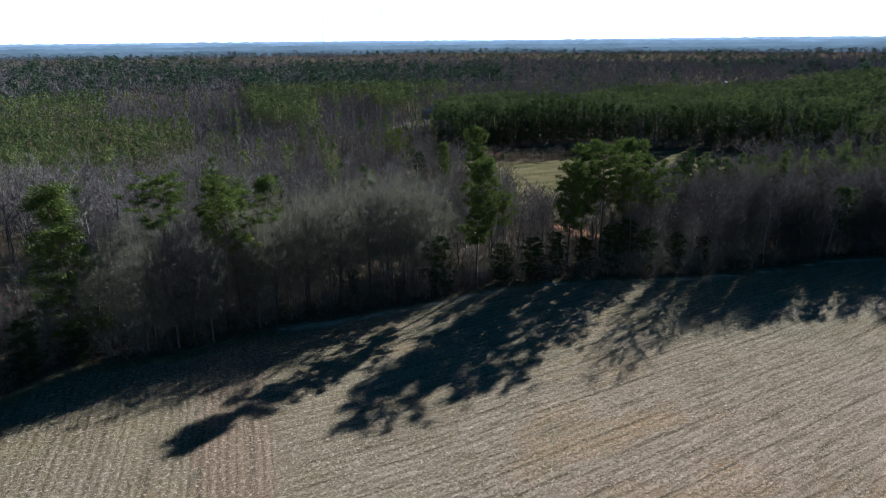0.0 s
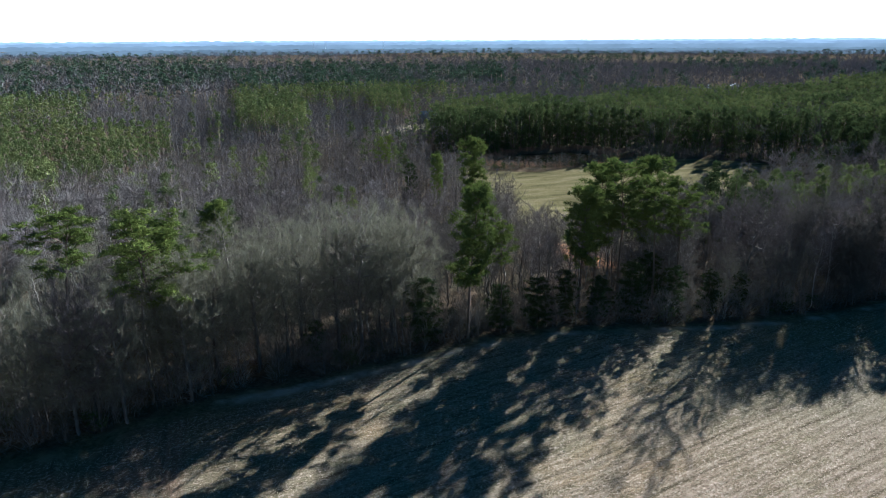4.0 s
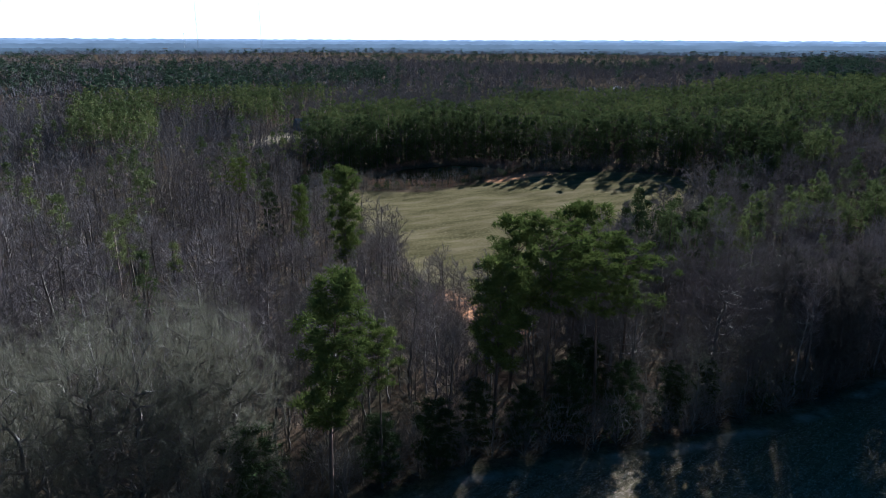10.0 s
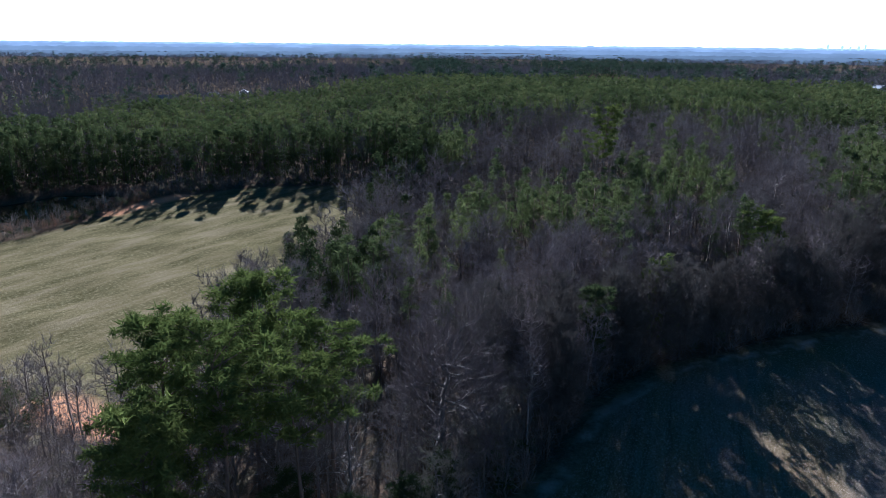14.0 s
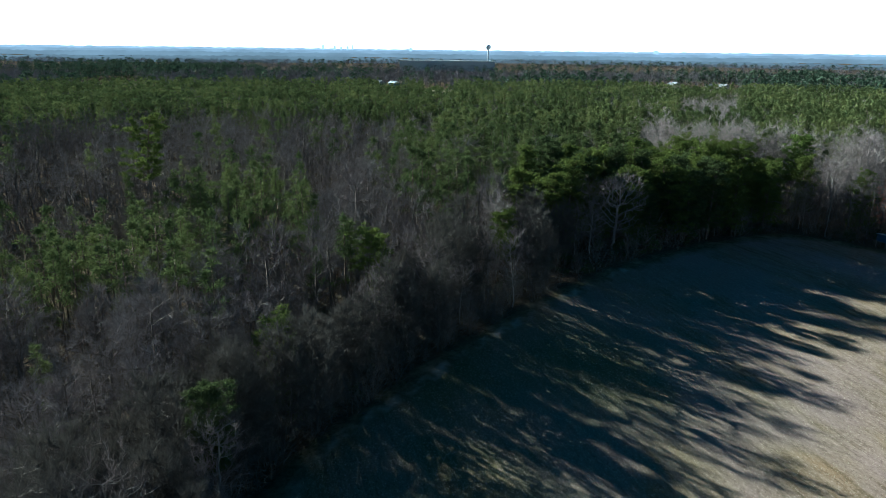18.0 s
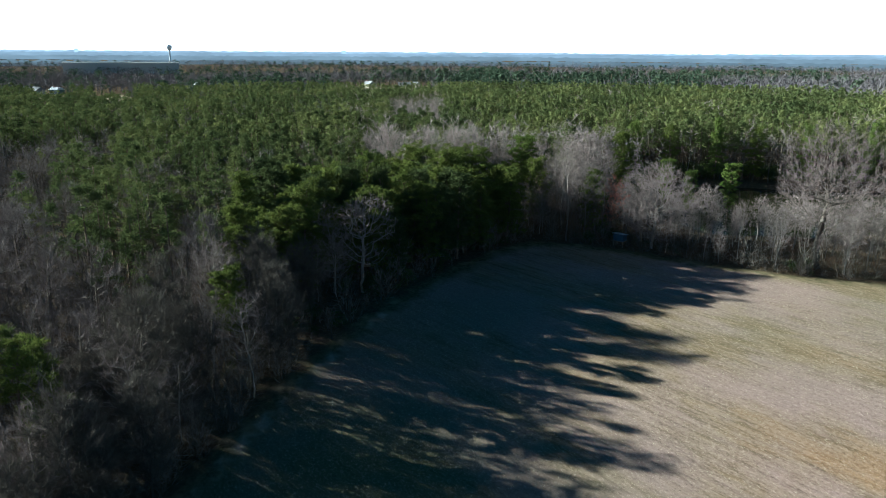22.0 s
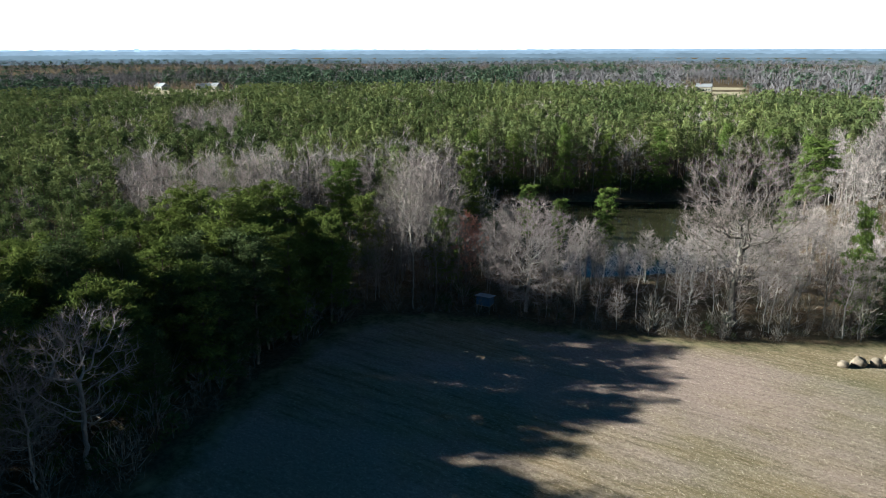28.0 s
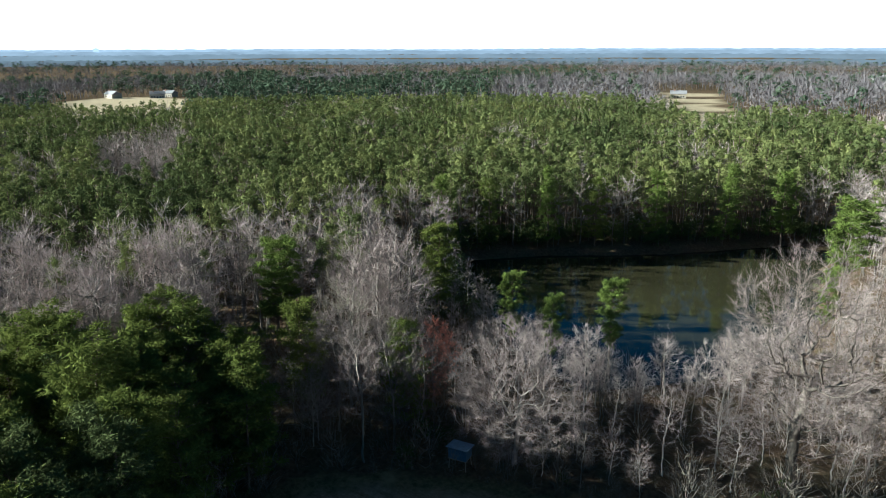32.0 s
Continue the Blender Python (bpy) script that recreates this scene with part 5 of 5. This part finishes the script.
# boulders at the edge of the field
for k, (px, py, sx, sy, sz) in enumerate(((150.6, 21.8, 0.65, 0.55, 0.55), (149.9, 19.9, 0.9, 0.75, 0.8), (148.9, 17.9, 0.75, 0.7, 0.75), (148.4, 15.6, 1.0, 0.8, 0.8), (147.4, 12.9, 0.7, 0.8, 0.6))):
    bm = bmesh.new()
    bmesh.ops.create_icosphere(bm, subdivisions=3, radius=1)
    for v in bm.verts:
        n_ = noise.noise(v.co * 1.3 + Vector((k * 7, 0, 0))) * 0.28 + noise.noise(v.co * 3.5 + Vector((k * 5, 3, 0))) * 0.08
        v.co *= 1 + n_
        v.co = Vector((v.co.x * sx, v.co.y * sy, max(v.co.z, -0.55) * sz))
    me = bpy.data.meshes.new("boulder")
    bm.to_mesh(me), bm.free()
    me.polygons.foreach_set("use_smooth", np.ones(len(me.polygons), bool))
    me.materials.append(STONE)
    ob = new("boulder", me)
    ob.matrix_basis = pose(px, py, float(land(px, py)) + 0.42 * sz, 0, 0, k * 50)
    tagged(ob, "rounded tan boulder lying on grass at the field's edge", "boulder", "boulders at the field's edge")

# hunting hut on legs under the oak
hut = thing("hunting_hut", "small faded blue hunting hut on timber legs at the wood's edge", "hut", 186.6, 52.6, 35)
for lx, ly in ((-0.95, -0.7), (0.95, -0.7), (-0.95, 0.7), (0.95, 0.7)):
    part("leg", tube_bm([(lx * 1.1, ly * 1.1, 0, lx, ly, 1.3, 0.06, 0.055)]), WOOD, hut)
part("floor", box(0, 0, 1.32, 2.2, 1.7, 0.1), WOOD, hut)
wall_f = part("front_wall", box(0, -0.82, 1.95, 2.15, 0.06, 1.2), BLUE, hut)
part("window", box(0, -0.858, 2.15, 1.2, 0.03, 0.4, 0), GLASS, wall_f)
part("back_wall", box(0, 0.82, 1.95, 2.15, 0.06, 1.2), BLUE, hut)
for sd in (-1, 1):
    part("side_wall", box(sd * 1.06, 0, 1.95, 0.06, 1.58, 1.2), BLUE, hut)
rf = box(0, 0, 0, 2.6, 2.2, 0.07)
bmesh.ops.rotate(rf, cent=(0, 0, 0), matrix=Matrix.Rotation(radians(8), 3, "X"), verts=rf.verts)
bmesh.ops.translate(rf, vec=(0, 0, 2.68), verts=rf.verts)
part("roof", rf, TIN, hut, "pale tin roof sheet")


def house(x, y, turn, L, W, Hh, wall, roof, label):
    ob = thing("house", label, "house", x, y, turn, "houses among the far woods")
    w = part("wall", box(0, 0, Hh / 2, L, W, Hh, 0), wall, ob)
    bm = bmesh.new()
    rise, o = W * 0.32, 0.5
    pts = [(-L / 2 - o, -W / 2 - o, Hh - 0.1), (L / 2 + o, -W / 2 - o, Hh - 0.1), (L / 2 + o, W / 2 + o, Hh - 0.1), (-L / 2 - o, W / 2 + o, Hh - 0.1), (-L / 2 - o, 0, Hh + rise), (L / 2 + o, 0, Hh + rise)]
    vs = [bm.verts.new(p) for p in pts]
    for f in ((0, 1, 5, 4), (2, 3, 4, 5), (0, 4, 3), (1, 2, 5), (3, 2, 1, 0)):
        bm.faces.new([vs[i] for i in f])
    r_ = part("roof", bm, roof, ob)
    part("chimney", box(L * 0.25, W * 0.12, Hh + rise, 0.9, 0.9, 1.8, 0), BRICK, r_)
    for sd in (-1, 1):
        part("door", box(0, sd * (W / 2 + 0.03), 1.05, 1.0, 0.06, 2.1, 0), GLASS, w)
        for k in (-0.36, -0.2, 0.2, 0.36):
            part("window", box(L * k, sd * (W / 2 + 0.03), 1.6, 1.1, 0.06, 1.3, 0), GLASS, w)
    return ob


for hx, hy, ht, hl, hw, hm, rm, lb in ((910, 38, 20, 18, 10, CREAM, SHINGLE, "cream house with a grey gable roof among far trees"), (886, -1, 80, 14, 9, WHITE, SHINGLE, "white house with a pale roof among far trees"),
                                       (899, -14, 40, 14, 9, CREAM, SHINGLE, "cream house with a pale roof among far trees"), (607, -427, 40, 14, 9, CREAM, SHINGLE, "tan barn with a pale roof beside a far field"),
                                       (735, -969, 10, 18, 10, WHITE, SHINGLE, "white house beside a far field"), (790, 366, 60, 20, 10, WHITE, SHINGLE, "white house with a metal roof beside a far field"),
                                       (800, 348, 50, 12, 8, BLUE, STEEL, "blue shed with a pale roof beside a far field"), (-6, 474, 25, 16, 8, BLUE, BLUE, "low shed with a blue roof among bare trees"),
                                       (205, 690, 0, 16, 10, WHITE, SHINGLE, "white house in a far clearing"), (250, 707, 30, 14, 9, CREAM, SHINGLE, "cream house in a far clearing"), (287, 724, 70, 14, 9, WHITE, SHINGLE, "white house at a far clearing's edge"),
                                       (966, 240, 15, 18, 10, WHITE, SHINGLE, "white house in a distant clearing")):
    house(hx, hy, ht, hl, hw, 4.2, hm, rm, lb)


def warehouse(x, y, turn, L, W, Hh):
    ob = thing("warehouse", "long low white warehouse beyond the woods", "warehouse", x, y, turn, "warehouses beyond the woods")
    w = part("wall", box(0, 0, Hh / 2, L, W, Hh, 0), WHITE, ob)
    part("roof", box(0, 0, Hh + 0.4, L + 1, W + 1, 0.8, 0), WHITE, ob)
    for k in range(8):
        part("loading_door", box(L * (k - 3.5) / 9, -W / 2 - 0.05, 2.2, 4, 0.1, 4.4, 0), STEEL, w)


def from_eye(az_deg, dist):
    return 40.4 + dist * math.sin(radians(az_deg)), 111.4 + dist * math.cos(radians(az_deg))


for a_, d_, L_ in ((74.3, 1480, 60), (76.6, 1500, 70), (79.2, 1470, 80)):
    wx, wy = from_eye(a_, d_)
    warehouse(wx, wy, -a_, L_, 40, 21 - float(land(wx, wy)))

tx_, ty_ = from_eye(80.2, 1900)
tower = thing("water_tower", "grey water tower with a rounded tank on a slender stem", "water tower", tx_, ty_, 0)
part("stem", tube_bm([(0, 0, 0, 0, 0, 6, 3.2, 1.9), (0, 0, 6, 0, 0, 42, 1.9, 1.9), (0, 0, 42, 0, 0, 47, 1.9, 5.5)], 14), CONCRETE, tower)
part("tank", tube_bm([(0, 0, 47, 0, 0, 49.5, 5.5, 6.6), (0, 0, 49.5, 0, 0, 53, 6.6, 6.2), (0, 0, 53, 0, 0, 55.5, 6.2, 3.0), (0, 0, 55.5, 0, 0, 56.2, 3.0, 0.05)], 18), CONCRETE, tower)

# tower blocks emit a haze colour too, since backlit walls came out black
SKYLINE_HAZE = haze_material((0.15, 0.165, 0.185))
for a_, h_, w_ in ((67.1, 64, 10), (68.0, 57, 12), (68.5, 54, 10), (69.0, 56, 12), (69.4, 64, 9), (74.0, 51, 20), (93.1, 50, 30)):
    bx_, by_ = from_eye(a_, 4420)
    ob = thing("tower_block", "hazy grey tower block on the skyline", "building", bx_, by_, -a_, "tower blocks on the skyline")
    g_ = h_ - float(land(bx_, by_))
    part("wall", box(0, 0, g_ / 2, w_, 14, g_, 0), SKYLINE_HAZE, ob)
    part("roof", box(0, 0, g_ + 1.2, w_ * 0.5, 7, 2.4, 0), SKYLINE_HAZE, ob)

for px_, h_, d_ in ((582, 330, 2600), (680, 320, 2650), (562, 62, 2500)):
    a_ = math.degrees(math.atan((px_ - 784) / 1223.0))
    mx, my = d_ * math.sin(radians(a_)), d_ * math.cos(radians(a_))
    mast = thing("radio_mast", "slender pale lattice radio mast beyond the woods", "mast", mx, my, 0, "radio masts")
    for k in range(3):
        c_, s_ = math.cos(k * 2.094), math.sin(k * 2.094)
        part("leg", tube_bm([(c_, s_, 0, c_ * 0.8, s_ * 0.8, h_, 0.16, 0.13)], 4), STEEL, mast)
    br = [(math.cos(k * 2.094), math.sin(k * 2.094), z_, math.cos((k + 1) * 2.094), math.sin((k + 1) * 2.094), z_ + 3, 0.07, 0.07) for k in range(3) for z_ in range(0, h_ - 3, 6)]
    part("bracing", tube_bm(br, 3), STEEL, mast)

# rushes on the bank of the far pond
rx, ry = rng.uniform(4, 92, 2600), rng.uniform(292, 352, 2600)
bankd = depth_in(POND_B, rx, ry)
ok = (bankd < 1.5) & (bankd > -7) & (depth_in(MEADOW, rx, ry) < 1.5)
stuff("rushes", T_BRUSH, place(rx[ok], ry[ok]), rng.uniform(1.2, 3.2, ok.sum()), 5, [BARK_GREY, twig_material("rusty_rushes", (0.12, 0.06, 0.04), (0.24, 0.13, 0.08), (0.36, 0.22, 0.13))], "rusty brown rushes and brush on the pond bank", "rushes", rng)
